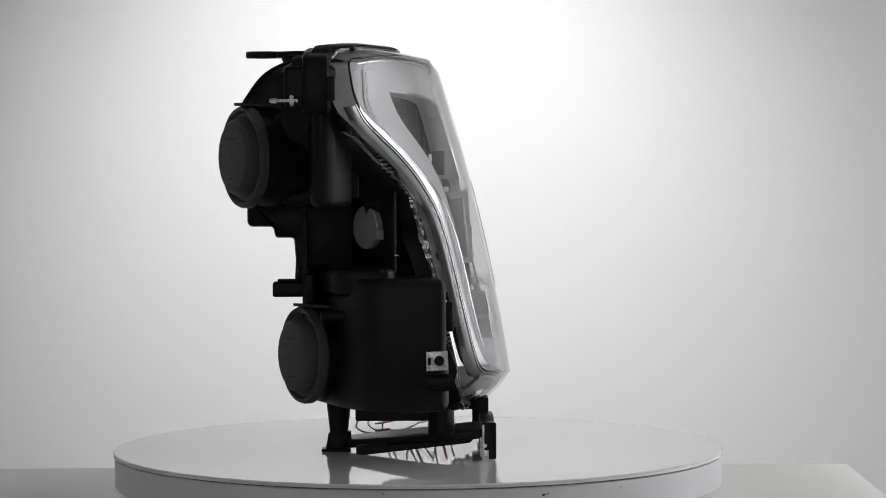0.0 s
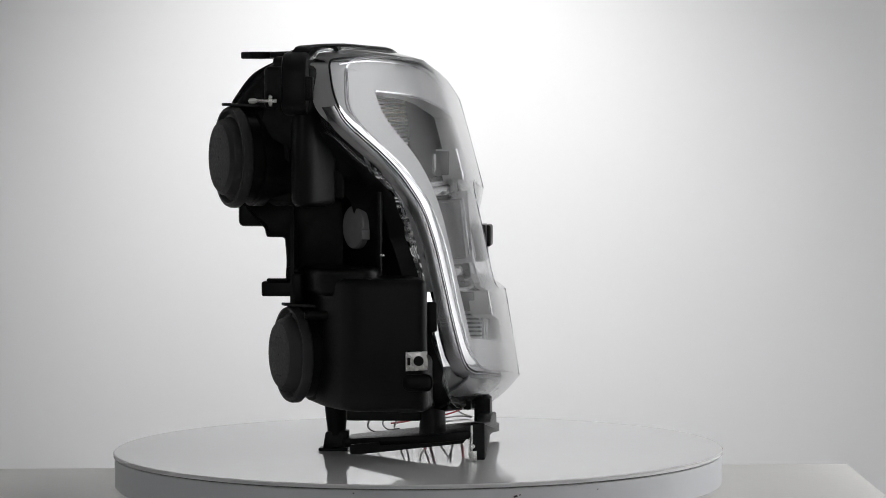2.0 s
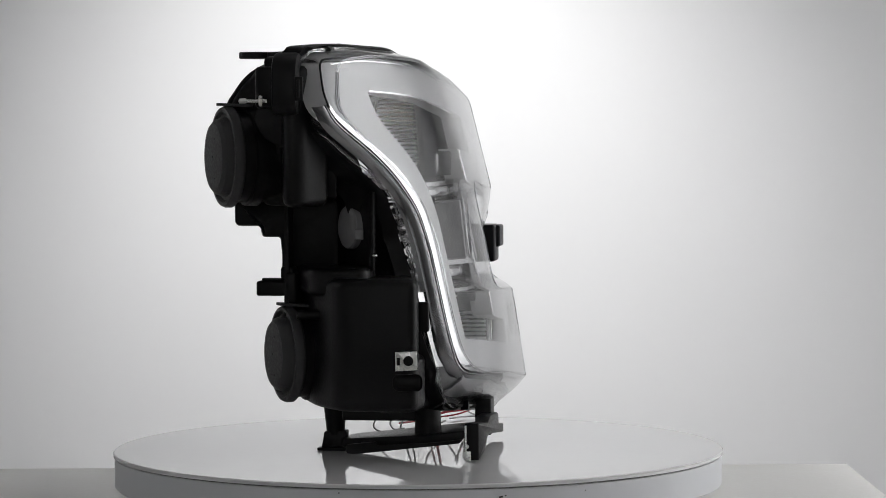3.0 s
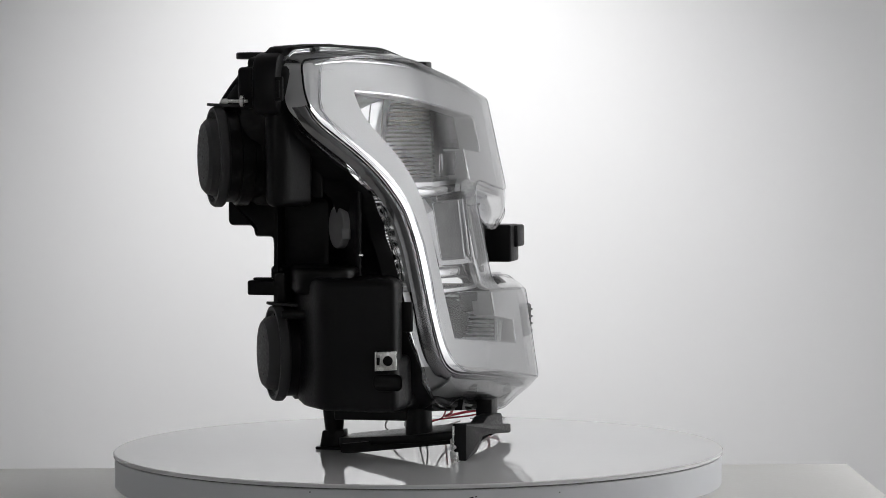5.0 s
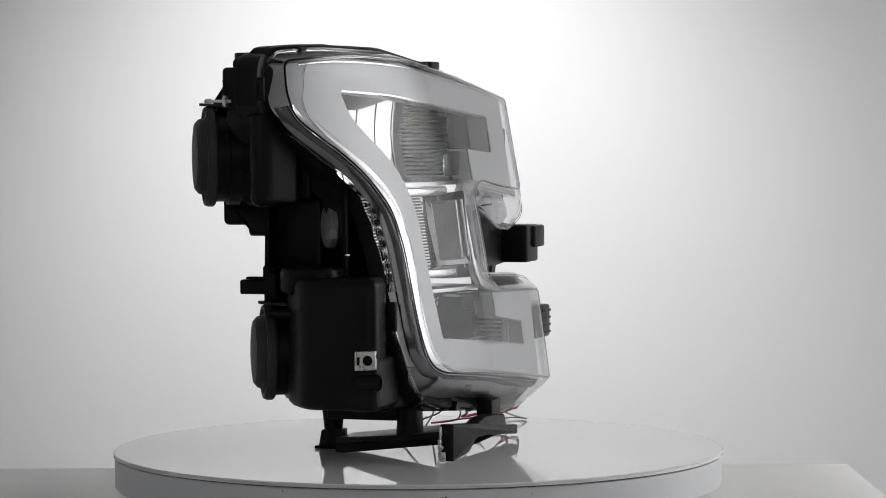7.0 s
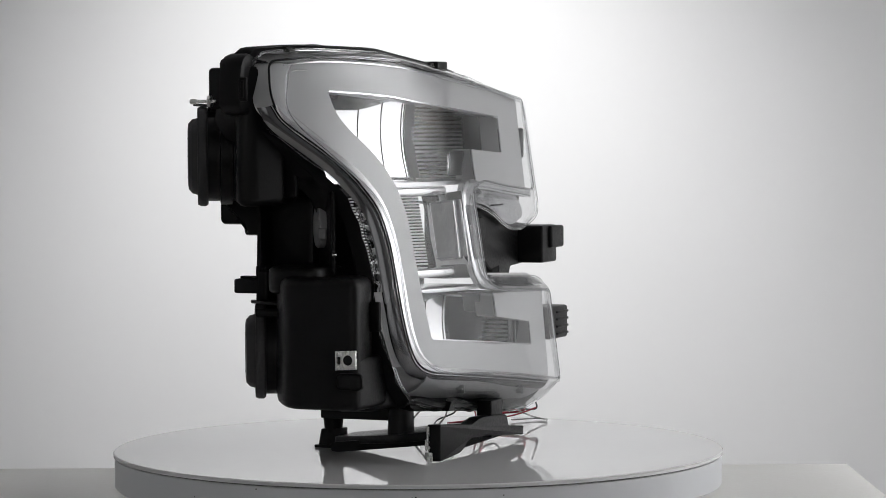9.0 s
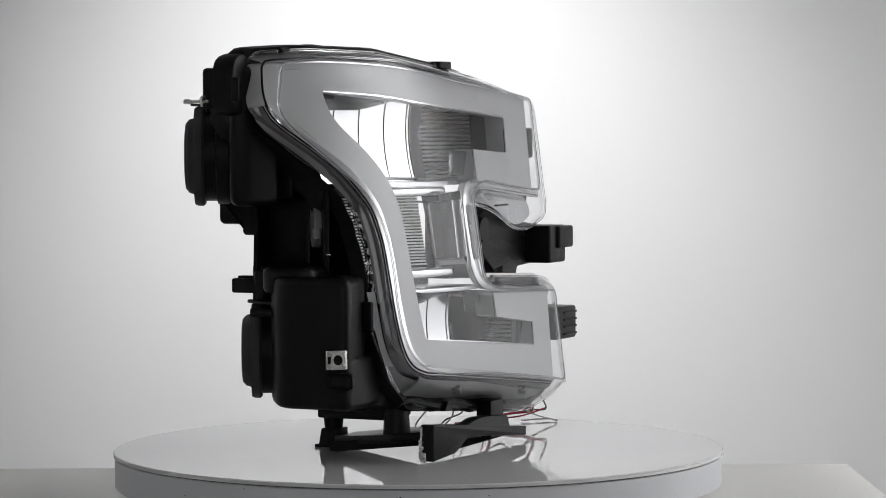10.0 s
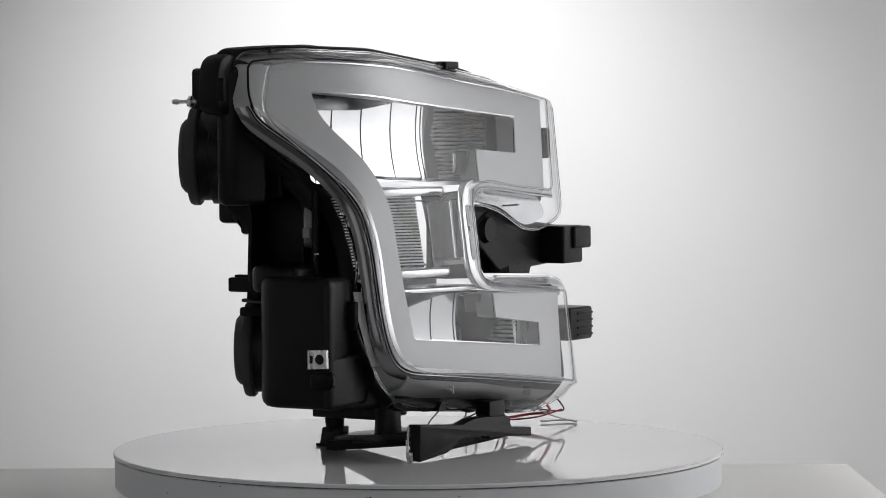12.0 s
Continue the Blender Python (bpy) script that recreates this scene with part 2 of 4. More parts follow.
def build_light_guide():
    corners = [(-0.199, 0.376, 0.008), (-0.142, 0.3775, 0.03), (-0.052, 0.373, 0.05), (0.156, 0.351, 0.02), (0.216, 0.3425, 0.004),
               (0.177, 0.248, 0.004), (0.048, 0.263, 0.002), (0.057, 0.2935, 0.002), (0.134, 0.289, 0.002), (0.150, 0.3255, 0.003),
               (-0.03, 0.339, 0.04), (-0.150, 0.350, 0.001), (-0.149, 0.323, 0.02), (-0.112, 0.281, 0.04), (-0.100, 0.240, 0.03), (-0.104, 0.201, 0.03),
               (-0.107, 0.158, 0.03), (-0.106, 0.1155, 0.002), (0.109, 0.0955, 0.002), (0.113, 0.119, 0.002), (0.029, 0.129, 0.002),
               (0.031, 0.152, 0.004), (0.164, 0.146, 0.004), (0.147, 0.060, 0.006), (-0.110, 0.087, 0.035), (-0.135, 0.105, 0.03),
               (-0.135, 0.150, 0.03), (-0.128, 0.207, 0.03), (-0.130, 0.244, 0.03), (-0.163, 0.290, 0.03), (-0.208, 0.330, 0.010)]
    outline = rounded(corners)
    guide = part("light_guide", plate(outline, sheet(0.0), sheet(-0.020), 0.010), MILK, headlight, "milky grey-white C-shaped light guide")
    # bright edging along the windows of the light guide
    def edge(name, pts, r, off=0.0005, material=CHROME):
        part(name, tube([(front(y, z) + off, y, z) for y, z in pts], r, 6, 5), material, guide)
    part("seal", tube([(front(y, z) + 0.003, y, z) for y, z in [(-0.2085, 0.334), (-0.2075, 0.348), (-0.2045, 0.364), (-0.2005, 0.3755), (-0.190, 0.3795), (-0.142, 0.3815), (-0.052, 0.3775), (0.03, 0.3695)]], 0.0011, 6, 4), BLACK, guide, "thin black seal round the light guide's corner")
    edge("edging", [(-0.150, 0.350), (-0.09, 0.346), (-0.03, 0.339), (0.06, 0.332), (0.150, 0.3255)], 0.0013)
    edge("edging", [(-0.106, 0.1155), (0.0, 0.106), (0.109, 0.0955)], 0.0009)
    edge("edging", [(0.150, 0.3255), (0.142, 0.307), (0.134, 0.289)], 0.0011)
    edge("edging", [(0.109, 0.0955), (0.111, 0.107), (0.113, 0.119)], 0.0009)
    edge("edging", [(0.057, 0.2935), (0.052, 0.278), (0.048, 0.263)], 0.0011)
    edge("edging", [(0.031, 0.152), (0.030, 0.14), (0.029, 0.129)], 0.0011)
    edge("edging", [(-0.165, 0.3700), (-0.180, 0.3690), (-0.185, 0.360), (-0.194, 0.338), (-0.192, 0.328), (-0.170, 0.303)], 0.0008, 0.0, MILK)
    edge("edging", [(-0.187, 0.3745), (-0.142, 0.378), (-0.052, 0.3735), (0.06, 0.361), (0.156, 0.3515), (0.216, 0.343)], 0.0011)


build_light_guide()


def build_trim():
    """Along the light guide's outer edge: a white-bright bevel, fine dark and bright lines, then a smoky strip that turns back."""
    path = [(-0.206, 0.338), (-0.203, 0.326), (-0.163, 0.289), (-0.147, 0.272), (-0.130, 0.243), (-0.128, 0.207), (-0.132, 0.170), (-0.135, 0.138), (-0.134, 0.110), (-0.127, 0.096), (-0.112, 0.0885), (-0.06, 0.083), (0.03, 0.073), (0.147, 0.0595)]
    pts = [p for p in rounded([(u, v, 0.014) for u, v in path], 4, close=False)]
    bright, dark, smoky, line = [], [], [], []
    for i, p in enumerate(pts):
        d = (pts[min(i + 1, len(pts) - 1)] - pts[max(i - 1, 0)]).normalized()
        out = Vector((d.y, -d.x))
        if out.dot(Vector((-1, -0.6))) < 0:
            out = -out
        f = i / (len(pts) - 1)
        low = min(1.0, max(0.0, (f - 0.70) / 0.12))
        inner = 0.0034 * min(1.0, f * 4) * (1 - 0.6 * low)
        w = 0.0030 + 0.0014 * min(1.0, f * 4) - 0.001 * low
        x = front(*p)

        def at(o, dx):
            return (x + dx, *(p + out * o))
        top = 0.0028
        bright.append([at(-inner, top), at((w - inner) / 2, top - 0.40 * (w + inner) / 2), at(w, top - 0.48 * (w + inner))])
        e = top - 0.48 * (w + inner)
        dark.append([at(w, e), at(w + 0.0012, e - 0.002), at(w + 0.0032, e - 0.0025)])
        line.append(at(w + 0.0019, e - 0.0014))
        smoky.append([at(w + 0.0032, e - 0.0025), at(w + 0.0065, e - 0.005), at(w + 0.0090, e - 0.0095), at(w + 0.0096 - 0.002 * low, e - 0.013)])
    part("trim_strip", thick(grid(bright), 0.0012), CHROME, headlight, "bright chrome bevel along the light guide")
    part("gap_strip", thick(grid(dark), 0.0010), BLACK, headlight, "dark groove behind the chrome bevel")
    part("fine_line", tube(line, 0.0007, 6, 1), CHROME, headlight, "thin bright line in the groove")
    part("smoky_strip", thick(grid(smoky), 0.0012), SMOKED, headlight, "smoky metallic strip turning back from the light guide")


build_trim()


def slats(path, z0, z1, count, share, proud, lean=0.0):
    """Flat level slats along a path of (x, y), standing proud of the wall behind them."""
    out = []
    pitch = (z1 - z0) / count
    for k in range(count):
        a = z0 + pitch * (k + 0.5 - share / 2)
        b = a + pitch * share
        m = (a + b) / 2
        out.append(thick(grid([[Vector((p.x - lean * (z - z0), p.y, z)) + Vector((0.45, -0.9, 0)) * (proud + d) for z, d in ((a, -0.00015), (m, 0.0), (b, -0.00015))] for p in path]), 0.0009))
    return join(*out)


def bowl(plan, ribbed_plan, z0, z1, ribs, grooves, lean, swell, facet):
    """A reflector bowl over a plan of (x, y) corners: a plain facetted wall, then a wall ribbed across."""
    path = [p for p in rounded([(x, y, 0.045) for x, y in plan], 10, close=False)]
    fine = []
    for a, b in zip(path, path[1:]):
        k = max(1, int((b - a).length / 0.0011))
        fine += [a + (b - a) * (i / k) for i in range(k)]
    fine.append(path[-1])

    def at(p, f, push):
        z = z0 + (z1 - z0) * f
        return Vector((p.x + push.x - lean * (z - z0) - swell * (1 - (2 * f - 1) ** 2), p.y + push.y, z))

    plain = []
    edges = [-1.0] + sorted(grooves) + [fine[-1].y]
    for p in fine:
        # every facet between two grooves is turned towards the flank, with a small step to the next
        a, b = next((lo, hi) for lo, hi in zip(edges, edges[1:]) if p.y <= hi + 1e-6)
        a = max(a, b - 0.05)
        plain.append([at(p, j / 12, Vector((facet * (p.y - (a + b) / 2), 0))) for j in range(13)])
    rib_path = [p for p in rounded([(x, y, 0.015) for x, y in ribbed_plan], 6, close=False)]
    wall = [[at(p, j / 6, Vector((0, 0))) for j in range(7)] for p in rib_path]
    ribbed = (wall, slats(rib_path, z0, z1, ribs, 0.5, 0.0012, lean))
    # fine black tubes at the steps, drawn as the grooves' shade
    lines = []
    for g in grooves:
        k = max(i for i, q in enumerate(fine) if q.y <= g)
        lines.append(tube([Vector(v) + Vector((0.0022, -0.0008, 0)) for v in plain[k]], 0.0005, 6, 1))
    return plain, ribbed, join(*lines)


def build_upper_reflector():
    plain, ribbed, lines = bowl([(-0.062, -0.168), (-0.064, -0.06), (-0.064, 0.05), (-0.060, 0.136)], [(-0.066, 0.126), (-0.060, 0.139), (-0.031, 0.177), (-0.0234, 0.1865)], 0.262, 0.352, 21, (-0.100, -0.058, -0.007, 0.048, 0.096, 0.113), 0.03, 0.006, 0.36)
    r = part("upper_reflector", thick(grid(plain), 0.002), CHROME, headlight, "smooth chrome reflector bowl with curved facets")
    tagged(part("facet_shade_lines", lines, BLACK, r, "fine black lines drawn as the shade in the facet grooves"), kind="stuff")
    # stripes of reflection put into the colours: dark wall, pale ribs
    part("ribbed_wall", thick(grid(ribbed[0]), 0.0015), SHADED, r, "reflector wall coloured dark for its dark reflections between ribs")
    tagged(part("ribs", ribbed[1], RIB, r, "fine horizontal ribs coloured pale for their bright reflections"), kind="stuff")
    # the dark wall beside the ribs, folded once
    fold = [(-0.0240, 0.1855), (-0.020, 0.1800), (-0.0165, 0.1850), (0.008, 0.1830), (0.012, 0.176)]
    part("end_wall", thick(grid([[(x - 0.08 * (z - 0.26), y, z) for z in (0.262, 0.29, 0.32, 0.348)] for x, y in fold]), 0.0015), SHADED, r, "dark folded wall beside the ribs")
    # ceiling that falls towards the back, with a row of short cells along its edge
    rows = []
    for k in range(13):
        y = -0.168 + 0.345 * k / 12
        back = 0.3325 + 0.014 * min(1.0, max(0.0, (y + 0.02) / 0.12))
        rows.append([(front(y, 0.352) - 0.022, y, 0.3535 - 0.00025 * k), (-0.035, y, 0.5 * (0.3535 + back)), (-0.0545, y, back)])
    part("ceiling_panel", thick(grid(rows), 0.0015), SHADED, r, "dark sloping panel above the bowl")
    cells = []
    for k in range(14):
        y = -0.135 + 0.0085 * k
        cells.append(tube([(-0.036, y, 0.3430 + 0.0004 * k), (-0.045, y + 0.006, 0.3375 + 0.0004 * k), (-0.054, y + 0.009, 0.3325 + 0.0005 * k)], 0.0017, 6, 2))
    part("cell_row", join(*cells), SMOKED, r, "row of small slanting metallic cells")
    part("floor_panel", prism([(x, y) for y, x in rounded([(-0.13, -0.06, 0.02), (0.03, -0.085, 0.08), (0.17, -0.02, 0.02), (0.17, 0.025, 0.01), (-0.03, 0.025, 0.03), (-0.13, -0.012, 0.01)])], "z", 0.2585, 0.2625), SILVER, r, "grey panel below the bowl")
    part("floor_swirl", tube([(-0.072, -0.085, 0.283), (-0.062, -0.055, 0.277), (-0.050, -0.030, 0.269), (-0.030, -0.006, 0.2655), (-0.020, 0.04, 0.264)], 0.0016, 8, 6), SMOKED, r, "curved dark line at the bowl's foot")
    part("floor_swirl", tube([(-0.075, -0.060, 0.288), (-0.066, -0.035, 0.278), (-0.055, -0.018, 0.268)], 0.0010, 8, 6), SMOKED, r)
    # the deep end wall of the light guide's upper tip
    box_ = part("light_box", prism(rounded([(0.0515, 0.2915, 0.002), (0.0725, 0.2905, 0.002), (0.070, 0.266, 0.002), (0.049, 0.2665, 0.002)]), "x", 0.0125, 0.0155 + 0.012, 0.0008), SMOKE_CLEAR, r, "smoky translucent block behind the guide's tip")
    # the block's glint, made as a chrome sliver
    part("glint_edge", box(0.0112, 0.0150, 0.0495, 0.0585, 0.2680, 0.2890, 0.0008), CHROME, box_, "chrome sliver standing in for the glint along the block's edge")


build_upper_reflector()


def build_lower_reflector():
    plain, ribbed, lines = bowl([(-0.018, -0.130), (-0.020, -0.05), (-0.019, 0.04), (-0.015, 0.118)], [(-0.024, 0.112), (-0.014, 0.108), (0.030, 0.100), (0.057, 0.0985)], 0.086, 0.150, 15, (-0.06, -0.01, 0.040, 0.085), 0.03, 0.004, 0.50)
    r = part("lower_reflector", thick(grid(plain), 0.002), CHROME, headlight, "smaller chrome reflector bowl")
    tagged(part("facet_shade_lines", lines, BLACK, r, "fine black lines drawn as the shade in the facet grooves"), kind="stuff")
    # again the dark and bright reflections are painted: dark wall, pale ribs
    part("ribbed_wall", thick(grid(ribbed[0]), 0.0015), SHADED, r, "reflector wall coloured dark for its dark reflections between ribs")
    tagged(part("ribs", ribbed[1], RIB, r, "broad horizontal ribs coloured pale for their bright reflections"), kind="stuff")
    part("end_wall", thick(grid([[(x, y, z) for z in (0.088, 0.105, 0.124)] for x, y in ((0.056, 0.0985), (0.0575, 0.104), (0.064, 0.119), (0.0665, 0.1185))]), 0.0015), SMOKE_CLEAR, r, "smoky end wall with upright folds")
    for k in range(3):
        part("fold", tube([(0.0590 + 0.002 * k, 0.104 + 0.0045 * k, 0.0905), (0.0585 + 0.002 * k, 0.1045 + 0.0045 * k, 0.122)], 0.0008, 6, 2), CHROME, r)
    # dark swoop under the divider: its lower edge hangs in an arc
    rows = []
    for k in range(19):
        f = k / 18
        y = -0.125 + 0.165 * f
        sag = 0.030 * math.sin(math.pi * min(1.0, 0.12 + f * 0.95)) ** 1.3
        rows.append([(front(y, 0.16) - 0.020 - 0.062 * g, y, 0.1600 - 0.006 * f - (0.004 + sag) * g ** 1.3) for g in (0, 0.25, 0.5, 0.75, 1)])
    part("swoop_panel", thick(grid(rows), 0.0015), SHADED, r, "dark metallic panel with an arched lower edge")
    part("swoop_line", tube([(q[2][0], q[2][1], q[2][2] - 0.0012) for q in rows], 0.0011, 6, 1), CHROME, r)
    part("floor_panel", prism([(x, y) for y, x in rounded([(-0.12, -0.06, 0.02), (0.0, -0.055, 0.06), (0.11, -0.02, 0.02), (0.13, 0.050, 0.01), (-0.02, 0.050, 0.03), (-0.12, 0.02, 0.01)])], "z", 0.0825, 0.0855), SILVER, r)
    part("bulb_shield", lathe([(0, 0.018), (0.006, 0.017), (0.011, 0.013), (0.0135, 0.006), (0.0145, -0.012), (0, -0.012)], (-0.020, 0.100, 0.1085), (0.75, -0.6, 0.0), 32), COPPER, r, "dark domed bulb shield")
    b = part("light_box", prism(rounded([(0.0275, 0.1515, 0.002), (0.050, 0.1505, 0.002), (0.052, 0.131, 0.002), (0.0335, 0.1325, 0.002)]), "x", 0.036, 0.054, 0.0008), SMOKE_CLEAR, r, "smoky translucent block behind the guide's tip")
    # a chrome tube shaped as this block's glint
    part("glint_edge", tube([(0.036, 0.029, 0.1500), (0.036, 0.034, 0.1330), (0.058, 0.0345, 0.1325)], 0.0009, 6, 1), CHROME, b, "chrome sliver standing in for the glint along the block's edge")


build_lower_reflector()


def build_turn_signal():
    path = [Vector((0.021 - 0.058 * f, -0.022 - 0.092 * f)) for f in (0, 0.25, 0.5, 0.75, 1)]
    wall = [[(p.x - 0.16 * (z - 0.181), p.y, z) for z in (0.180, 0.20, 0.225, 0.2495)] for p in path]
    # dark wall and pale slats paint the striped reflections of the ribbed chrome
    t = part("turn_signal", thick(grid(wall), 0.0015), SHADED, headlight, "turn-signal reflector coloured dark for its dark reflections, with fine horizontal ribs")
    tagged(part("ribs", slats(path, 0.181, 0.249, 23, 0.5, 0.0012, 0.16), RIB, t, "fine horizontal ribs coloured pale for their bright reflections"), kind="stuff")
    # the reflex panel stands across it, turned to the flank
    a, b = Vector((0.0176, -0.006, 0.242)), Vector((0.0443, -0.008, 0.2446))
    c, d = Vector((0.0500, -0.006, 0.188)), Vector((0.0275, -0.010, 0.186))
    nrm = (b - a).cross(d - a).normalized()
    if nrm.y > 0:
        nrm = -nrm
    def at(u, v, lift=0.0):
        return a * (1 - u) * (1 - v) + b * u * (1 - v) + c * u * v + d * (1 - u) * v + nrm * lift
    slab = bmesh.new()
    vs = [[slab.verts.new(at(u, v, s)) for u, v in ((0, 0), (1, 0), (1, 1), (0, 1))] for s in (0.0, 0.004)]
    slab.faces.new(vs[0]), slab.faces.new(vs[1])
    for i in range(4):
        j = (i + 1) % 4
        slab.faces.new((vs[0][i], vs[0][j], vs[1][j], vs[1][i]))
    bmesh.ops.bevel(slab, geom=slab.edges[:], offset=0.001, segments=2, affect="EDGES", profile=0.5)
    panel = bmesh.new()
    vs = [[panel.verts.new(at(u, v, q)) for u, v in ((-0.42, -0.15), (1.22, -0.15), (1.20, 1.10), (-0.22, 1.10))] for q in (-0.003, -0.0045)]
    panel.faces.new(vs[0]), panel.faces.new(vs[1])
    for i in range(4):
        j = (i + 1) % 4
        panel.faces.new((vs[0][i], vs[0][j], vs[1][j], vs[1][i]))
    part("mirror_panel", panel, CHROME, t, "polished flat panel round the reflex")
    reflex = part("reflex_panel", slab, HAZE, t, "frosted reflex panel with a dotted edge")
    part("rim", tube([at(0.02, 0.02, 0.0045), at(0.98, 0.02, 0.0045), at(0.98, 0.98, 0.0045), at(0.02, 0.98, 0.0045), at(0.02, 0.02, 0.0045)], 0.0007, 6, 1), CHROME, reflex)
    dots = []
    for r in range(24):
        for cidx in range(5):
            s = bmesh.new()
            bmesh.ops.create_icosphere(s, subdivisions=1, radius=0.00085, matrix=Matrix.Translation(at(0.42 + 0.125 * cidx + (0.05 if cidx < 4 else 0.0) * (r % 2), 0.05 + 0.9 * r / 23, 0.0042)))
            dots.append(s)
    tagged(part("prism_dots", join(*dots), CHROME, reflex, "rows of tiny bright prism dots"), kind="stuff")
    for z, x1, end, lab in ((0.2535, 0.033, 0.004, "polished shelf above the turn signal"), (0.1755, 0.048, -0.008, "polished shelf below the turn signal")):
        wedge = prism([(x, y) for y, x in rounded([(-0.104, -0.03, 0.01), (end + 0.008, -0.03, 0.01), (end, x1, 0.012), (-0.06, x1 - 0.004, 0.03), (-0.104, x1 - 0.025, 0.01)])], "z", z - 0.0045, z + 0.0045, 0.0035, 3)
        part("shelf", wedge, CHROME, t, lab)
    part("divider", prism([(x, y) for y, x in rounded([(-0.10, -0.02, 0.01), (0.03, 0.0, 0.01), (0.03, 0.055, 0.01), (-0.03, 0.052, 0.02), (-0.10, 0.03, 0.01)])], "z", 0.1565, 0.1605, 0.001), SILVER, t)


build_turn_signal()

# the satin bezel round the notch and behind the arms
OUTER = [(0.200, 0.2500), (0.100, 0.2615), (0.065, 0.2645), (0.047, 0.2640), (0.0300, 0.2590), (0.0185, 0.2480), (0.0135, 0.2350), (0.0095, 0.2190), (0.0070, 0.1970), (0.0055, 0.1780), (0.0110, 0.1650), (0.0240, 0.1570), (0.100, 0.1490), (0.175, 0.1430)]
INNER = [(0.205, 0.2420), (0.110, 0.2515), (0.072, 0.2550), (0.0560, 0.2530), (0.0440, 0.2455), (0.0385, 0.2345), (0.0340, 0.2180), (0.0305, 0.2015), (0.0285, 0.1878), (0.0285, 0.1768), (0.0345, 0.1682), (0.0480, 0.1625), (0.100, 0.1570), (0.180, 0.1500)]


def build_bezel():
    """A satin C-shaped band round the notch: rounded over between two polished edges."""
    rows = []
    for f, dx in ((-0.10, -0.010), (0.0, -0.0055), (0.12, -0.0035), (0.5, -0.0045), (0.88, -0.0060), (1.0, -0.0085), (1.06, -0.020)):
        line = [Vector(o) * (1 - f) + Vector(i) * f for o, i in zip(OUTER, INNER)]
        path = [p for p in rounded([(p.x, p.y, 0.012) for p in line], 3, close=False)]
        rows.append([(front(p.x, p.y) + dx, p.x, p.y) for p in path])
    b = part("bezel", thick(grid(rows), 0.0015), SILVER, headlight, "satin silver C-shaped bezel round the grille notch", angle=60)
    part("inset", plate(rounded([(0.0175, 0.2400, 0.005), (0.0335, 0.2380, 0.005), (0.0240, 0.1850, 0.006), (0.0110, 0.1860, 0.005)]), sheet(-0.0030), sheet(-0.0052), 0.01), SMOKED, b, "dark inset panel of the bezel")
    part("clip_slot", box(front(0.017, 0.22) - 0.0035, front(0.017, 0.22) - 0.0015, 0.0160, 0.0180, 0.2140, 0.2190, 0.0004), HAZE, b)
    for edge_path, dx in ((OUTER, -0.0048), (INNER, -0.0075)):
        line = [p for p in rounded([(u, v, 0.012) for u, v in edge_path], 3, close=False)]
        part("edging", tube([(front(p.x, p.y) + dx, p.x, p.y) for p in line], 0.0010, 8, 1), CHROME, b, "bright polished edge of the bezel")


build_bezel()
part("back_panel", plate(rounded([(-0.20, 0.374, 0.01), (0.20, 0.345, 0.01), (0.17, 0.245, 0.01), (0.03, 0.245, 0.01), (0.02, 0.165, 0.01), (0.16, 0.15, 0.01), (0.14, 0.06, 0.01), (-0.12, 0.085, 0.02), (-0.14, 0.14, 0.01), (-0.135, 0.24, 0.02), (-0.2, 0.33, 0.01)]), lambda y, z: -0.104, lambda y, z: -0.108, 0.05), BLACK, headlight, "dark inside of the housing")


def ribbon(name, path, inner, outer, material, label):
    """A strip along a path of (y, z): from an inner edge to an outer one, both given as (dx, dy, dz)."""
    rows = []
    for y, z in path:
        x = front(y, z)
        rows.append([(x + inner[0] * (1 - f) + outer[0] * f ** 2, y + inner[1] * (1 - f) + outer[1] * f, z + inner[2] * (1 - f) + outer[2] * f) for f in (0, 0.33, 0.66, 1)])
    return part(name, thick(grid(rows), 0.0015), material, headlight, label)


ribbon("lower_bezel", [(-0.118 + 0.265 * k / 20, 0.0855 - 0.0255 * k / 20) for k in range(21)], (-0.003, 0, 0), (-0.032, 0.003, -0.025), PEARL, "satin grey panel below the light guide")
ribbon("lower_rim", [(-0.118 + 0.262 * k / 20, 0.0855 - 0.0255 * k / 20 + 0.0022 * math.sin(k * 1.1)) for k in range(21)], (-0.032, 0.003, -0.0235), (-0.032, 0.003, -0.0360), BLACK, "black rim seen through the clear lower flank")
ribbon("upper_bezel", [(-0.196, 0.377), (-0.142, 0.3795), (-0.052, 0.375), (0.05, 0.3645), (0.156, 0.353), (0.214, 0.3445)], (-0.002, 0, 0), (-0.034, 0.0, 0.007), PEARL, "satin grey panel above the light guide")
ribbon("corner_bezel", [(-0.137, 0.125), (-0.137, 0.110), (-0.132, 0.0975), (-0.122, 0.0895), (-0.108, 0.0850)], (-0.004, 0, 0), (-0.034, 0.004, -0.024), PEARL, "satin grey corner panel")
part("upper_lip", plate(rounded([(0.050, 0.256, 0.008), (0.190, 0.243, 0.006), (0.200, 0.224, 0.014), (0.150, 0.211, 0.026), (0.108, 0.235, 0.016), (0.052, 0.243, 0.008)]), sheet(-0.016), sheet(-0.021), 0.015), SILVER, headlight, "satin silver lip under the upper arm")
part("lower_lip", plate(rounded([(0.040, 0.171, 0.006), (0.180, 0.164, 0.008), (0.184, 0.153, 0.004), (0.036, 0.158, 0.008)]), sheet(-0.016), sheet(-0.021), 0.015), SILVER, headlight, "satin silver lip over the lower arm")


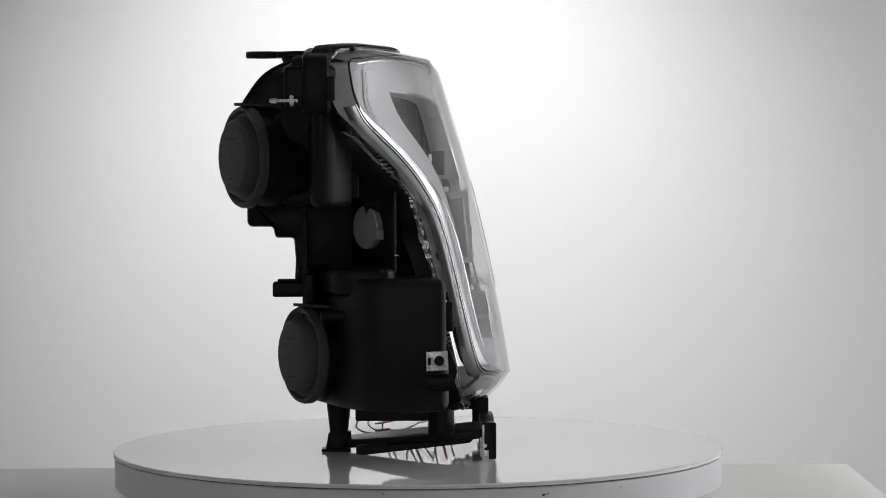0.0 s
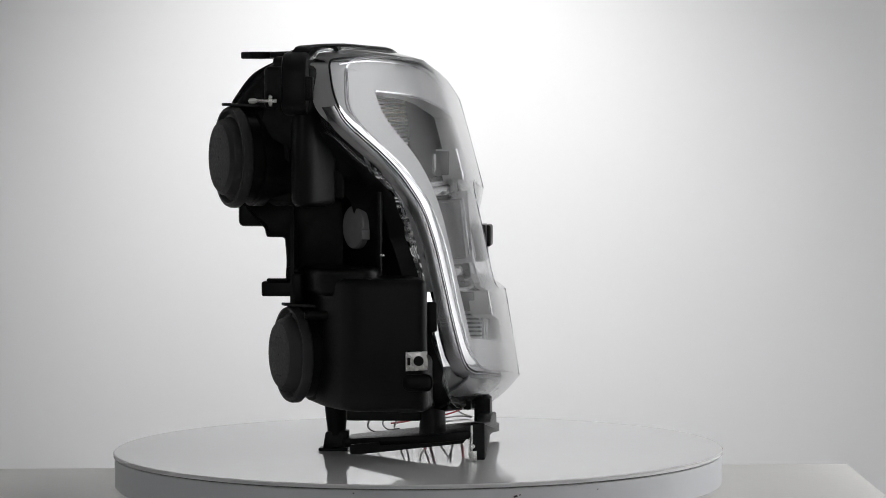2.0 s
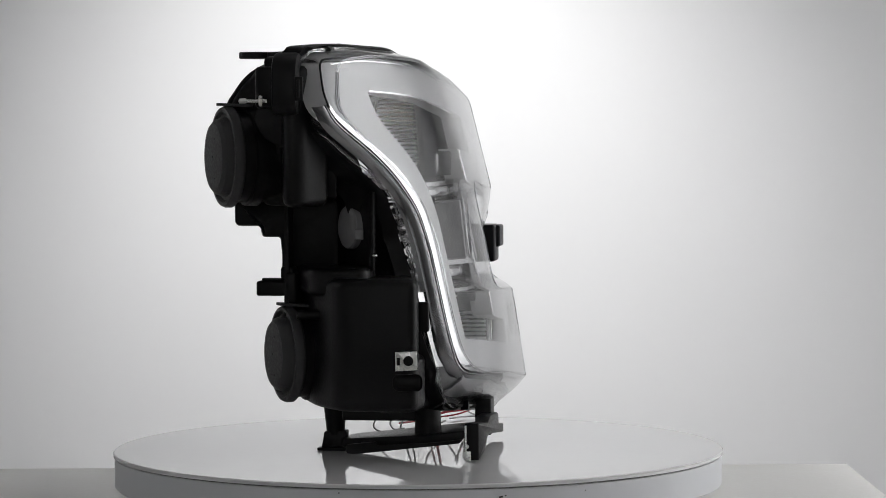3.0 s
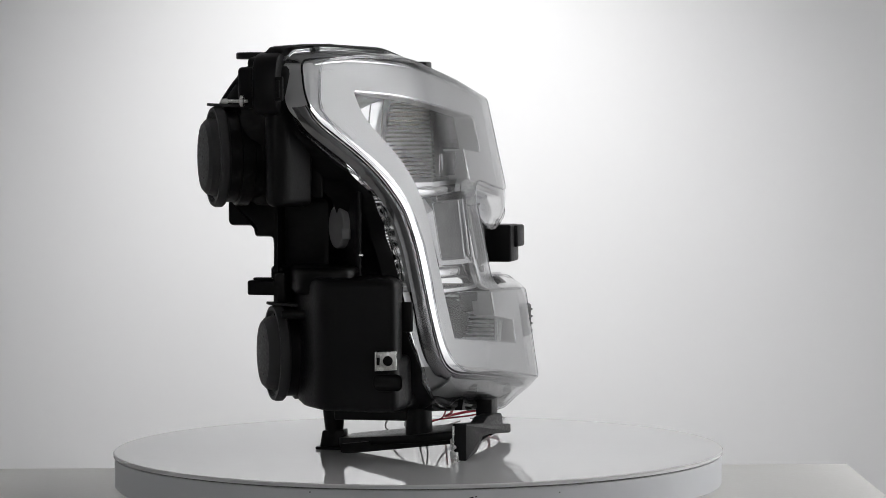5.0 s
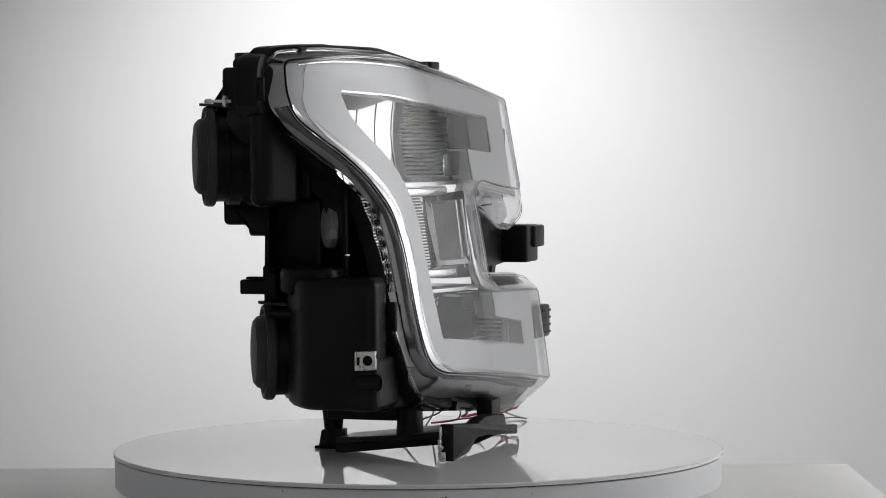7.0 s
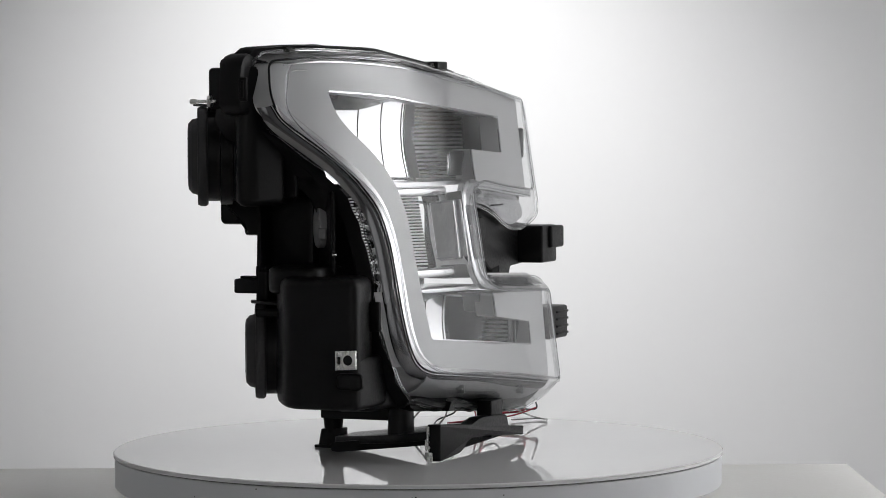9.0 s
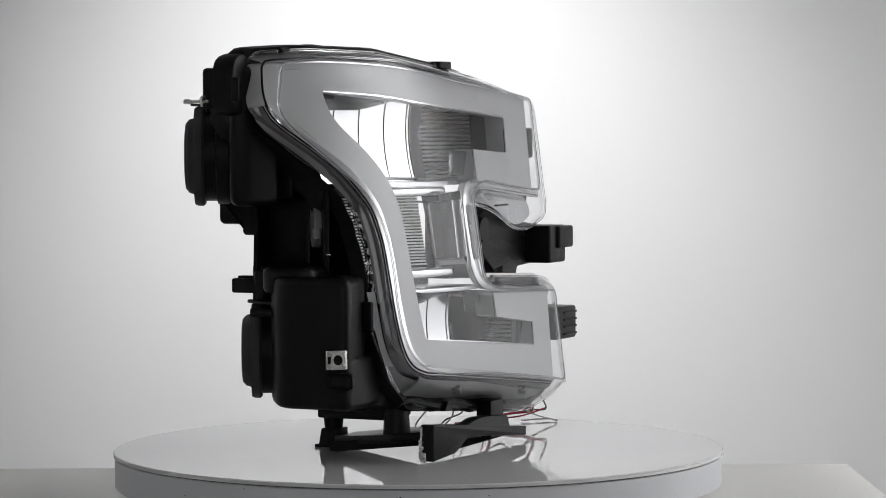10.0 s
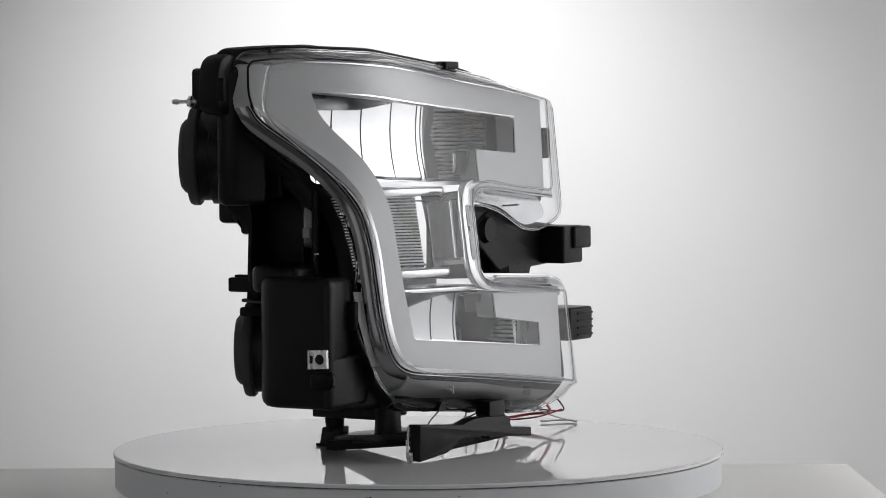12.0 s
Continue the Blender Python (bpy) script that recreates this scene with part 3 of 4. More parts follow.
# side reflector cells seen through the lens flank
def build_side_reflector():
    rows = []
    n = 90
    for i in range(n + 1):
        f = i / n
        z = 0.245 - 0.085 * f
        y = float(np.interp(z, (0.10, 0.14, 0.182, 0.213, 0.245), (-0.134, -0.139, -0.127, -0.123, -0.132)))
        w = 0.0016 * abs(math.sin(i * 0.23)) + 0.0012 * math.sin(i * 0.11)
        x = front(-0.130, z) - 0.018
        rows.append([(x + 0.004 + w, y + 0.004, z), (x - 0.003 - w, y + 0.001 + w, z), (x - 0.011, y + 0.001 - w * 0.4, z)])
    s = part("side_reflector", thick(grid(rows), 0.001), CHROME, headlight, "chrome side reflector cells behind the lens flank", angle=15)
    # added chrome strip: imitates the white backdrop showing through the clear flank
    low = []
    for i in range(15):
        z = 0.162 - 0.070 * i / 14
        y = float(np.interp(z, (0.09, 0.11, 0.14, 0.162), (-0.141, -0.1455, -0.1485, -0.1465)))
        x = front(-0.135, z) - 0.012
        low.append([(x, y + 0.003, z), (x - 0.004, y, z), (x - 0.0085, y - 0.0045, z)])
    part("see_through_strip", thick(grid(low), 0.001), CHROME, s, "added chrome strip standing in for the bright backdrop seen through the flank")
    for z, r in ((0.196, 0.005), (0.176, 0.004), (0.118, 0.0045)):
        x = front(-0.130, z) - 0.024
        part("socket", lathe([(0, 0.008), (r, 0.008), (r, 0.002), (r * 1.4, 0.002), (r * 1.4, -0.004), (0, -0.004)], (x + 0.014, -0.128, z), (0.5, -0.85, 0), 20), SILVER, s)


build_side_reflector()


def lens_outlines():
    """The crease round the lens face, and the rim at which it meets the housing."""
    face = [(-0.190, 0.378, 0.012), (-0.142, 0.3835, 0.02), (-0.066, 0.380, 0.006), (0.10, 0.3585, 0.03), (0.219, 0.344, 0.006), (0.181, 0.250, 0.008),
            (0.10, 0.2565, 0.02), (0.046, 0.263, 0.014), (0.010, 0.255, 0.018), (0.004, 0.21, 0.02), (-0.004, 0.166, 0.016), (0.03, 0.156, 0.014), (0.166, 0.148, 0.006),
            (0.156, 0.057, 0.006), (0.146, 0.0585, 0.004), (0.118, 0.062, 0.01), (0.0, 0.076, 0.03), (-0.118, 0.084, 0.03), (-0.146, 0.102, 0.022), (-0.149, 0.14, 0.02), (-0.141, 0.182, 0.02), (-0.138, 0.213, 0.02),
            (-0.143, 0.248, 0.02), (-0.165, 0.274, 0.02), (-0.200, 0.314, 0.012), (-0.207, 0.332, 0.012)]
    rim = [(-0.201, 0.386, 0.014, -0.010), (-0.150, 0.3905, 0.02, -0.012), (-0.055, 0.388, 0.006, -0.016), (0.10, 0.372, 0.03, -0.018), (0.252, 0.343, 0.012, -0.006), (0.214, 0.222, 0.018, -0.006),
           (0.150, 0.205, 0.03, -0.012), (0.105, 0.232, 0.02, -0.016), (0.055, 0.242, 0.014, -0.022), (0.032, 0.21, 0.02, -0.022), (0.030, 0.176, 0.014, -0.022), (0.06, 0.167, 0.014, -0.02), (0.192, 0.160, 0.016, -0.008),
           (0.186, 0.052, 0.006, -0.004), (0.160, 0.034, 0.014, -0.020), (0.122, 0.0265, 0.016, -0.028), (0.02, 0.0375, 0.03, -0.034), (-0.105, 0.0505, 0.03, -0.032), (-0.146, 0.088, 0.022, -0.018), (-0.154, 0.14, 0.02, -0.020), (-0.1335, 0.182, 0.02, -0.021), (-0.1285, 0.213, 0.02, -0.025),
           (-0.142, 0.250, 0.02, -0.016), (-0.156, 0.272, 0.02, -0.020), (-0.195, 0.316, 0.012, -0.033), (-0.200, 0.332, 0.012, -0.029)]
    return face, rim


def spread(values, n=4):
    """The values at the corners, eased over the points that rounded() makes."""
    out = []
    k = len(values)
    for i in range(k):
        for j in range(n + 1):
            t = j / n - 0.5
            other = values[(i + 1) % k] if t > 0 else values[i - 1]
            out.append(values[i] * (1 - abs(t) * 0.9) + other * abs(t) * 0.9)
    return out


def build_lens():
    face, rim = lens_outlines()

    def lens_face(y, z):
        return front(y, z) + 0.0115 - 0.10 * max(0.0, y) ** 2

    outline = rounded(face)
    edge = rounded([c[:3] for c in rim])
    offs = spread([c[3] for c in rim])
    lens = part("lens", plate(outline, lens_face, lambda y, z: lens_face(y, z) - 0.0022, 0.012), CLEAR, headlight, "clear polycarbonate outer lens")
    lens.visible_shadow = False
    rows = [[(lens_face(*p) - 0.0005, p.x, p.y) for p in outline]]
    for f in (0.15, 0.4, 0.7, 1.0):
        row = []
        for p, q, o in zip(outline, edge, offs):
            m = p * (1 - f) + q * f
            x0, x1 = lens_face(*p) - 0.0005, front(*q) + o
            g = f ** 1.5
            row.append((x0 * (1 - g) + x1 * g, m.x, m.y))
        rows.append(row)
    wall = part("lens_flank", thick(grid(rows, close_v=True), 0.002), CLEAR, lens, "clear moulded flank of the lens")
    wall.visible_shadow = False
    bead = part("lens_crease", tube([r for r in rows[0]] + [rows[0][0]], 0.0011, 6, 1), GLASS, lens)
    bead.visible_shadow = False
    lip = part("lens_lip", tube([r for r in rows[-1]] + [rows[-1][0]], 0.0014, 6, 1), GLASS, lens)
    lip.visible_shadow = False
    # moulded studs on the lens's lower flank
    for y, z in ((-0.051, 0.0640), (0.094, 0.0510)):
        p = Vector((front(y, z) - 0.014, y, z))
        part("stud", join(box(-0.002, 0.006, -0.0012, 0.0012, -0.004, 0.004, 0.0006), box(-0.002, 0.005, -0.004, 0.004, -0.0012, 0.0012, 0.0006)), HAZE, lens).location = p


build_lens()


# ---- the black housing ----
def build_housing():
    # tray behind the lens, following its rim
    shape = [(-0.203, 0.387, -0.014), (-0.150, 0.391, -0.016), (-0.055, 0.389, -0.018), (0.10, 0.373, -0.022), (0.235, 0.345, -0.020), (0.20, 0.235, -0.020), (0.10, 0.235, -0.020), (0.05, 0.21, -0.024), (0.10, 0.165, -0.022), (0.185, 0.155, -0.016), (0.178, 0.056, -0.016), (0.152, 0.0355, -0.028), (0.118, 0.0290, -0.034), (0.02, 0.0390, -0.040), (-0.105, 0.0500, -0.036), (-0.142, 0.088, -0.021), (-0.150, 0.14, -0.020), (-0.136, 0.182, -0.024), (-0.131, 0.213, -0.028), (-0.145, 0.251, -0.020), (-0.159, 0.271, -0.024), (-0.198, 0.315, -0.036), (-0.204, 0.332, -0.032)]
    a = rounded([(u, v, 0.014) for u, v, _ in shape])
    offs = spread([c[2] for c in shape])
    cen = Vector((-0.02, 0.215))
    rows = []
    for grow, off in ((0.985, 0.0), (1.014, 0.001), (1.022, -0.003), (1.022, -0.014), (0.99, -0.018), (0.96, -0.030), (0.92, -0.042)):
        rows.append([(front(*p) + o + off, *(cen + (p - cen) * grow)) for p, o in zip(a, offs)])
    tray = part("housing", thick(grid(rows, close_v=True), 0.0015), BLACK, headlight, "black moulded plastic housing")
    # the upper chamber
    upper = [(-0.098, -0.203, 0.008), (-0.088, -0.212, 0.006), (-0.076, -0.205, 0.006), (-0.058, -0.175, 0.006), (-0.096, -0.150, 0.006), (-0.100, 0.02, 0.006), (-0.112, 0.02, 0.006)]
    part("upper_chamber", prism(rounded(upper), "z", 0.243, 0.374, 0.008, 3), BLACK, tray)
    part("upper_back", prism(rounded([(-0.080, 0.352, 0.01), (-0.080, 0.243, 0.01), (-0.128, 0.243, 0.01), (-0.128, 0.31, 0.03)]), "y", -0.150, 0.02, 0.006, 3), BLACK, tray)
    dome = [(-0.085, 0.376, 0.01), (-0.121, 0.378, 0.01), (-0.141, 0.366, 0.012), (-0.156, 0.348, 0.012), (-0.163, 0.333, 0.01), (-0.163, 0.25, 0.01), (-0.085, 0.25, 0.01)]
    part("upper_dome", prism(rounded(dome), "y", -0.136, -0.060, 0.012, 4), BLACK, tray, "rounded back of the upper chamber")
    for k in range(5):
        y = -0.126 + 0.013 * k
        part("rib", tube([(-0.118, y, 0.3785), (-0.141, y, 0.3665), (-0.156, y, 0.3485), (-0.1635, y, 0.333), (-0.1635, y, 0.30)], 0.0022, 6, 4), BLACK, tray)
    part("side_web", box(-0.080, -0.054, -0.161, -0.155, 0.250, 0.300, 0.002), BLACK, tray)
    part("rim_clip", join(box(front(0.08, 0.376) - 0.034, front(0.08, 0.376) - 0.014, 0.066, 0.092, 0.374, 0.3815, 0.0015), box(front(0.08, 0.376) - 0.030, front(0.08, 0.376) - 0.018, 0.056, 0.066, 0.374, 0.3800, 0.001)), BLACK, tray, "small black clip on the housing's rim")
    part("side_fill", plate(rounded([(-0.200, 0.382, 0.01), (-0.150, 0.384, 0.01), (-0.146, 0.262, 0.008), (-0.158, 0.266, 0.008), (-0.196, 0.312, 0.01), (-0.203, 0.332, 0.01)]), sheet(-0.034), sheet(-0.050), 0.02), BLACK, tray)
    part("ledge", prism(rounded([(-0.161, 0.250, 0.004), (-0.161, 0.2225, 0.006), (-0.1365, 0.2225, 0.003), (-0.1345, 0.212, 0.003), (-0.117, 0.212, 0.003), (-0.115, 0.19, 0.01), (-0.117, 0.165, 0.01), (-0.06, 0.165, 0.01), (-0.06, 0.25, 0.01)]), "y", -0.112, 0.02, 0.004, 2), BLACK, tray)
    part("recess_wall", prism(rounded([(-0.022, -0.155, 0.006), (-0.078, -0.074, 0.02), (-0.105, 0.02, 0.01), (-0.060, 0.02, 0.01), (-0.052, -0.10, 0.004), (-0.018, -0.150, 0.003)]), "z", 0.150, 0.256), BLACK, tray)
    # the lower chamber
    low = [(-0.046, -0.205, 0.015), (-0.076, -0.164, 0.02), (-0.104, -0.085, 0.012), (-0.104, 0.06, 0.02), (-0.030, 0.10, 0.02), (-0.020, -0.11, 0.01), (0.016, -0.145, 0.008), (0.024, -0.168, 0.008), (0.027, -0.203, 0.010)]
    part("lower_chamber", prism(rounded(low), "z", 0.0545, 0.177, 0.008, 3), BLACK, tray)
    part("chamber_front", prism(rounded([(-0.01, -0.200, 0.004), (0.026, -0.202, 0.008), (0.029, -0.168, 0.01), (0.024, -0.125, 0.02), (0.0, -0.10, 0.01)]), "z", 0.0545, 0.104, 0.006, 3), BLACK, tray)
    part("chamber_step", prism(rounded([(-0.075, -0.185, 0.02), (-0.110, -0.085, 0.01), (-0.10, 0.03, 0.02), (-0.02, 0.03, 0.02), (-0.02, -0.19, 0.02)]), "z", 0.160, 0.186, 0.006, 3), BLACK, tray)
    part("lower_tray", prism(rounded([(-0.02, -0.165, 0.02), (0.018, -0.150, 0.012), (0.030, -0.10, 0.02), (0.036, 0.10, 0.03), (0.022, 0.155, 0.02), (-0.04, 0.14, 0.02)]), "z", 0.049, 0.082, 0.006, 3), BLACK, tray)
    part("under_block", box(-0.060, 0.012, -0.10, -0.040, 0.036, 0.056, 0.002), BLACK, tray)
    part("corner_box", box(-0.121, -0.084, -0.212, -0.165, 0.334, 0.3725, 0.004), BLACK, tray)
    part("corner_flange", prism(rounded([(-0.226, 0.345, 0.01), (-0.222, 0.384, 0.018), (-0.15, 0.390, 0.02), (-0.10, 0.392, 0.03), (-0.05, 0.387, 0.02), (-0.10, 0.36, 0.02), (-0.18, 0.35, 0.02), (-0.19, 0.325, 0.02), (-0.222, 0.33, 0.01)]), "x", -0.104, -0.080, 0.004, 2), BLACK, tray)
    part("top_rail", tube([(-0.060, -0.17, 0.388), (-0.058, -0.115, 0.3925), (-0.060, -0.05, 0.389), (-0.055, 0.06, 0.379), (-0.052, 0.19, 0.364)], 0.0032, 8, 6), BLACK, tray)
    part("top_clip", box(-0.062, -0.046, 0.125, 0.165, 0.369, 0.3765, 0.002, pose(0, 0, 0, -7)), BLACK, tray)
    part("screw", join(lathe([(0, 0.014), (0.0022, 0.013), (0.0026, 0.008), (0.0016, 0.006), (0.0016, -0.012), (0, -0.012)], (-0.120, -0.222, 0.341), (-1, -0.1, 0), 16), lathe([(0, 0.004), (0.0055, 0.003), (0.0055, 0.0), (0, -0.001)], (-0.112, -0.2212, 0.341), (-1, -0.1, 0), 20)), ZINC, tray, "zinc-plated adjuster screw")
    part("adjuster_pin", lathe([(0, 0.001), (0.0014, 0.0005), (0.0016, -0.003), (0, -0.003)], (-0.0200, -0.1535, 0.1965), (-0.5, -0.85, 0), 12), ZINC, tray)
    part("vent_cap", lathe([(0, 0.003), (0.0195, 0.0028), (0.0205, 0.0015), (0.0205, -0.004), (0, -0.004)], (-0.0475, -0.1255, 0.222), (-0.82, -0.57, 0), 36), mat("grey_membrane", (0.34, 0.34, 0.345), 0.55, spread=0.1, scale=30), tray, "pale grey vent disc")
    part("vent_key", box(-0.004, 0.004, -0.002, 0.002, -0.005, 0.005, 0.0008), mat("grey_key", (0.30, 0.30, 0.305), 0.55), tray).location = (-0.0355, -0.144, 0.216)
    part("cover_peg", lathe([(0, 0.018), (0.004, 0.018), (0.0045, 0.015), (0.004, -0.02), (0, -0.02)], (-0.072, -0.172, 0.142), (-0.95, -0.25, 0), 20), BLACK, tray)
    for y, z, x in ((-0.205, 0.352, -0.078), ):
        part("lens_clip", join(box(-0.004, 0.004, -0.002, 0.002, -0.011, 0.011, 0.001), box(-0.0015, 0.0015, -0.003, 0.0, -0.008, 0.008, 0.0005)), BLACK, tray).location = (x, y - 0.018, z)
    part("lens_clip", join(box(-0.0065, 0.0065, -0.003, 0.003, -0.014, 0.014, 0.002), ), BLACK, tray).location = (0.0265, -0.164, 0.140)
    return tray


housing = build_housing()


def build_cap(c, r):
    axis = Vector((-0.89, -0.46, 0.0)).normalized()
    body = part("bulb_cover", lathe([(0, 0.0105), (r * 0.55, 0.0105), (r * 0.66, 0.0098), (r * 0.74, 0.0065), (r * 0.79, -0.0015), (r * 0.85, -0.002), (r * 0.90, 0.0012), (r * 0.97, 0.001), (r, -0.002), (r, -0.007), (r * 0.96, -0.009), (0, -0.009)], c, axis, 56), RUBBER, headlight, "round grey rubber bulb cover")
    part("collar", lathe([(0, -0.008), (r * 0.90, -0.008), (r * 0.90, -0.020), (r * 0.97, -0.021), (r * 0.97, -0.032), (r * 0.90, -0.033), (r * 0.92, -0.075), (0, -0.075)], c, axis, 48), BLACK, body, "black ribbed collar")
    side = axis.cross(Vector((0, 0, 1)))
    base = Vector(c) + Vector((0, 0, r + 0.001))
    pts = rounded([(-0.020, -0.020, 0.006), (0.010, -0.009, 0.005), (0.010, 0.009, 0.005), (-0.020, 0.020, 0.006)])
    flap = prism(pts, "z", -0.0013, 0.0013, 0.0005)
    flap.transform(Matrix.Translation(base - axis * 0.005) @ Matrix.Rotation(math.atan2(axis.y, axis.x), 4, "Z") @ pose(0, 0, 0, 0, -4, 0))
    part("pull_tab", flap, RUBBER, body)
    part("pip", lathe([(0, 0.0004), (0.0009, 0.0003), (0.001, -0.0005), (0, -0.0005)], Vector(c) + axis * 0.0105, axis, 10), BLACK, body)
    # embossed writing too small to read
    for dz, w in ((r * 0.36, 0.016), (-r * 0.42, 0.014)):
        bar = box(-w / 2, w / 2, -0.0004, 0.0004, -0.0008, 0.0008)
        bar.transform(Matrix.Translation(Vector(c) + axis * 0.0104 + Vector((0, 0, dz))) @ Matrix.Rotation(math.atan2(side.y, side.x), 4, "Z"))
        part("embossed_bar", bar, BLACK, body)


build_cap((-0.1635, -0.149, 0.289), 0.0478)
build_cap((-0.1100, -0.136, 0.1025), 0.0458)


def build_brackets():
    # ear on top
    tip = lathe([(0.0075, 0.0), (0.0165, 0.0), (0.0175, 0.001), (0.0175, 0.0055), (0.0165, 0.0065), (0.0075, 0.0065), (0.0075, 0.0)], (-0.146, -0.068, 0.3825), (0, 0, 1), 32)
    neck = prism(rounded([(-0.134, -0.084, 0.004), (-0.132, -0.052, 0.004), (-0.115, -0.042, 0.01), (-0.062, -0.060, 0.01), (-0.062, -0.11, 0.01), (-0.115, -0.105, 0.01)]), "z", 0.3827, 0.3888, 0.001)
    e = part("mounting_ear", join(tip, neck), BLACK, headlight, "flat black mounting ear with a bolt hole")
    part("web", prism(rounded([(-0.13, 0.385, 0.002), (-0.075, 0.385, 0.002), (-0.08, 0.34, 0.01), (-0.112, 0.345, 0.02)]), "y", -0.084, -0.078), BLACK, e)
    # connector at the back
    con = part("connector", box(-0.1365, -0.100, -0.131, -0.112, 0.157, 0.171, 0.002), BLACK, headlight, "black plastic wiring connector")
    part("collar", join(box(-0.108, -0.096, -0.139, -0.104, 0.150, 0.180, 0.003), box(-0.113, -0.10, -0.132, -0.110, 0.172, 0.185, 0.003)), BLACK, con)
    part("latch", box(-0.132, -0.112, -0.126, -0.117, 0.171, 0.1735, 0.0008), BLACK, con)
    # grille-side arms
    arm = part("grille_arm", prism(rounded([(0.015, 0.240, 0.004), (0.120, 0.234, 0.02), (0.190, 0.2175, 0.01), (0.248, 0.2115, 0.004), (0.250, 0.191, 0.003), (0.242, 0.188, 0.002), (0.234, 0.1725, 0.003), (0.186, 0.170, 0.003), (0.182, 0.160, 0.003), (0.015, 0.166, 0.004)]), "x", 0.000, 0.026, 0.003, 2), BLACK, headlight, "black plastic arm through the grille notch")
    part("end_step", box(0.020, 0.058, 0.222, 0.259, 0.188, 0.211, 0.0025), BLACK, arm)
    part("end_body", box(0.010, 0.054, 0.205, 0.247, 0.173, 0.212, 0.0025), BLACK, arm)
    part("boss", lathe([(0, 0.006), (0.012, 0.006), (0.014, 0.0), (0.018, -0.004), (0, -0.004)], (0.026, 0.09, 0.212), (1, 0, 0), 28), BLACK, arm)
    b = part("side_block", box(0.030, 0.069, 0.190, 0.240, 0.094, 0.128, 0.003), BLACK, headlight, "small black mounting block")
    for k in range(4):
        part("fin", box(0.066, 0.0705, 0.205, 0.238, 0.098 + 0.0075 * k, 0.1005 + 0.0075 * k, 0.0006), BLACK, b)
    part("pin", lathe([(0, 0.005), (0.0012, 0.005), (0.0012, 0), (0, 0)], (0.06, 0.2395, 0.105), (0, 1, 0), 8), BLACK, b)
    part("upper_block", box(-0.002, 0.022, 0.206, 0.236, 0.282, 0.314, 0.003), BLACK, headlight, "small black block behind the lens edge")
    # square spring nut on the flank
    nut = part("spring_nut", prism(rounded([(0.0085, 0.0930, 0.001), (0.0275, 0.0940, 0.001), (0.0272, 0.1115, 0.001), (0.0082, 0.1105, 0.001)]), "y", -0.2085, -0.2045, 0.0006), ZINC, headlight, "bright zinc square spring nut")
    part("nut_hole", lathe([(0, 0.0006), (0.0044, 0.0006), (0.0052, -0.001), (0, -0.001)], (0.0195, -0.2085, 0.1025), (0, -1, 0), 24), BLACK, nut, "dark threaded hole")
    part("nut_slot", box(0.0092, 0.0118, -0.2092, -0.2040, 0.0985, 0.1055, 0.0004), BLACK, nut)
    part("nut_fold", box(0.0076, 0.0086, -0.2105, -0.2040, 0.0930, 0.1108, 0.0004), ZINC, nut)
    part("nut_tab", box(0.004, 0.032, -0.2055, -0.198, 0.074, 0.090, 0.006), BLACK, nut)


build_brackets()


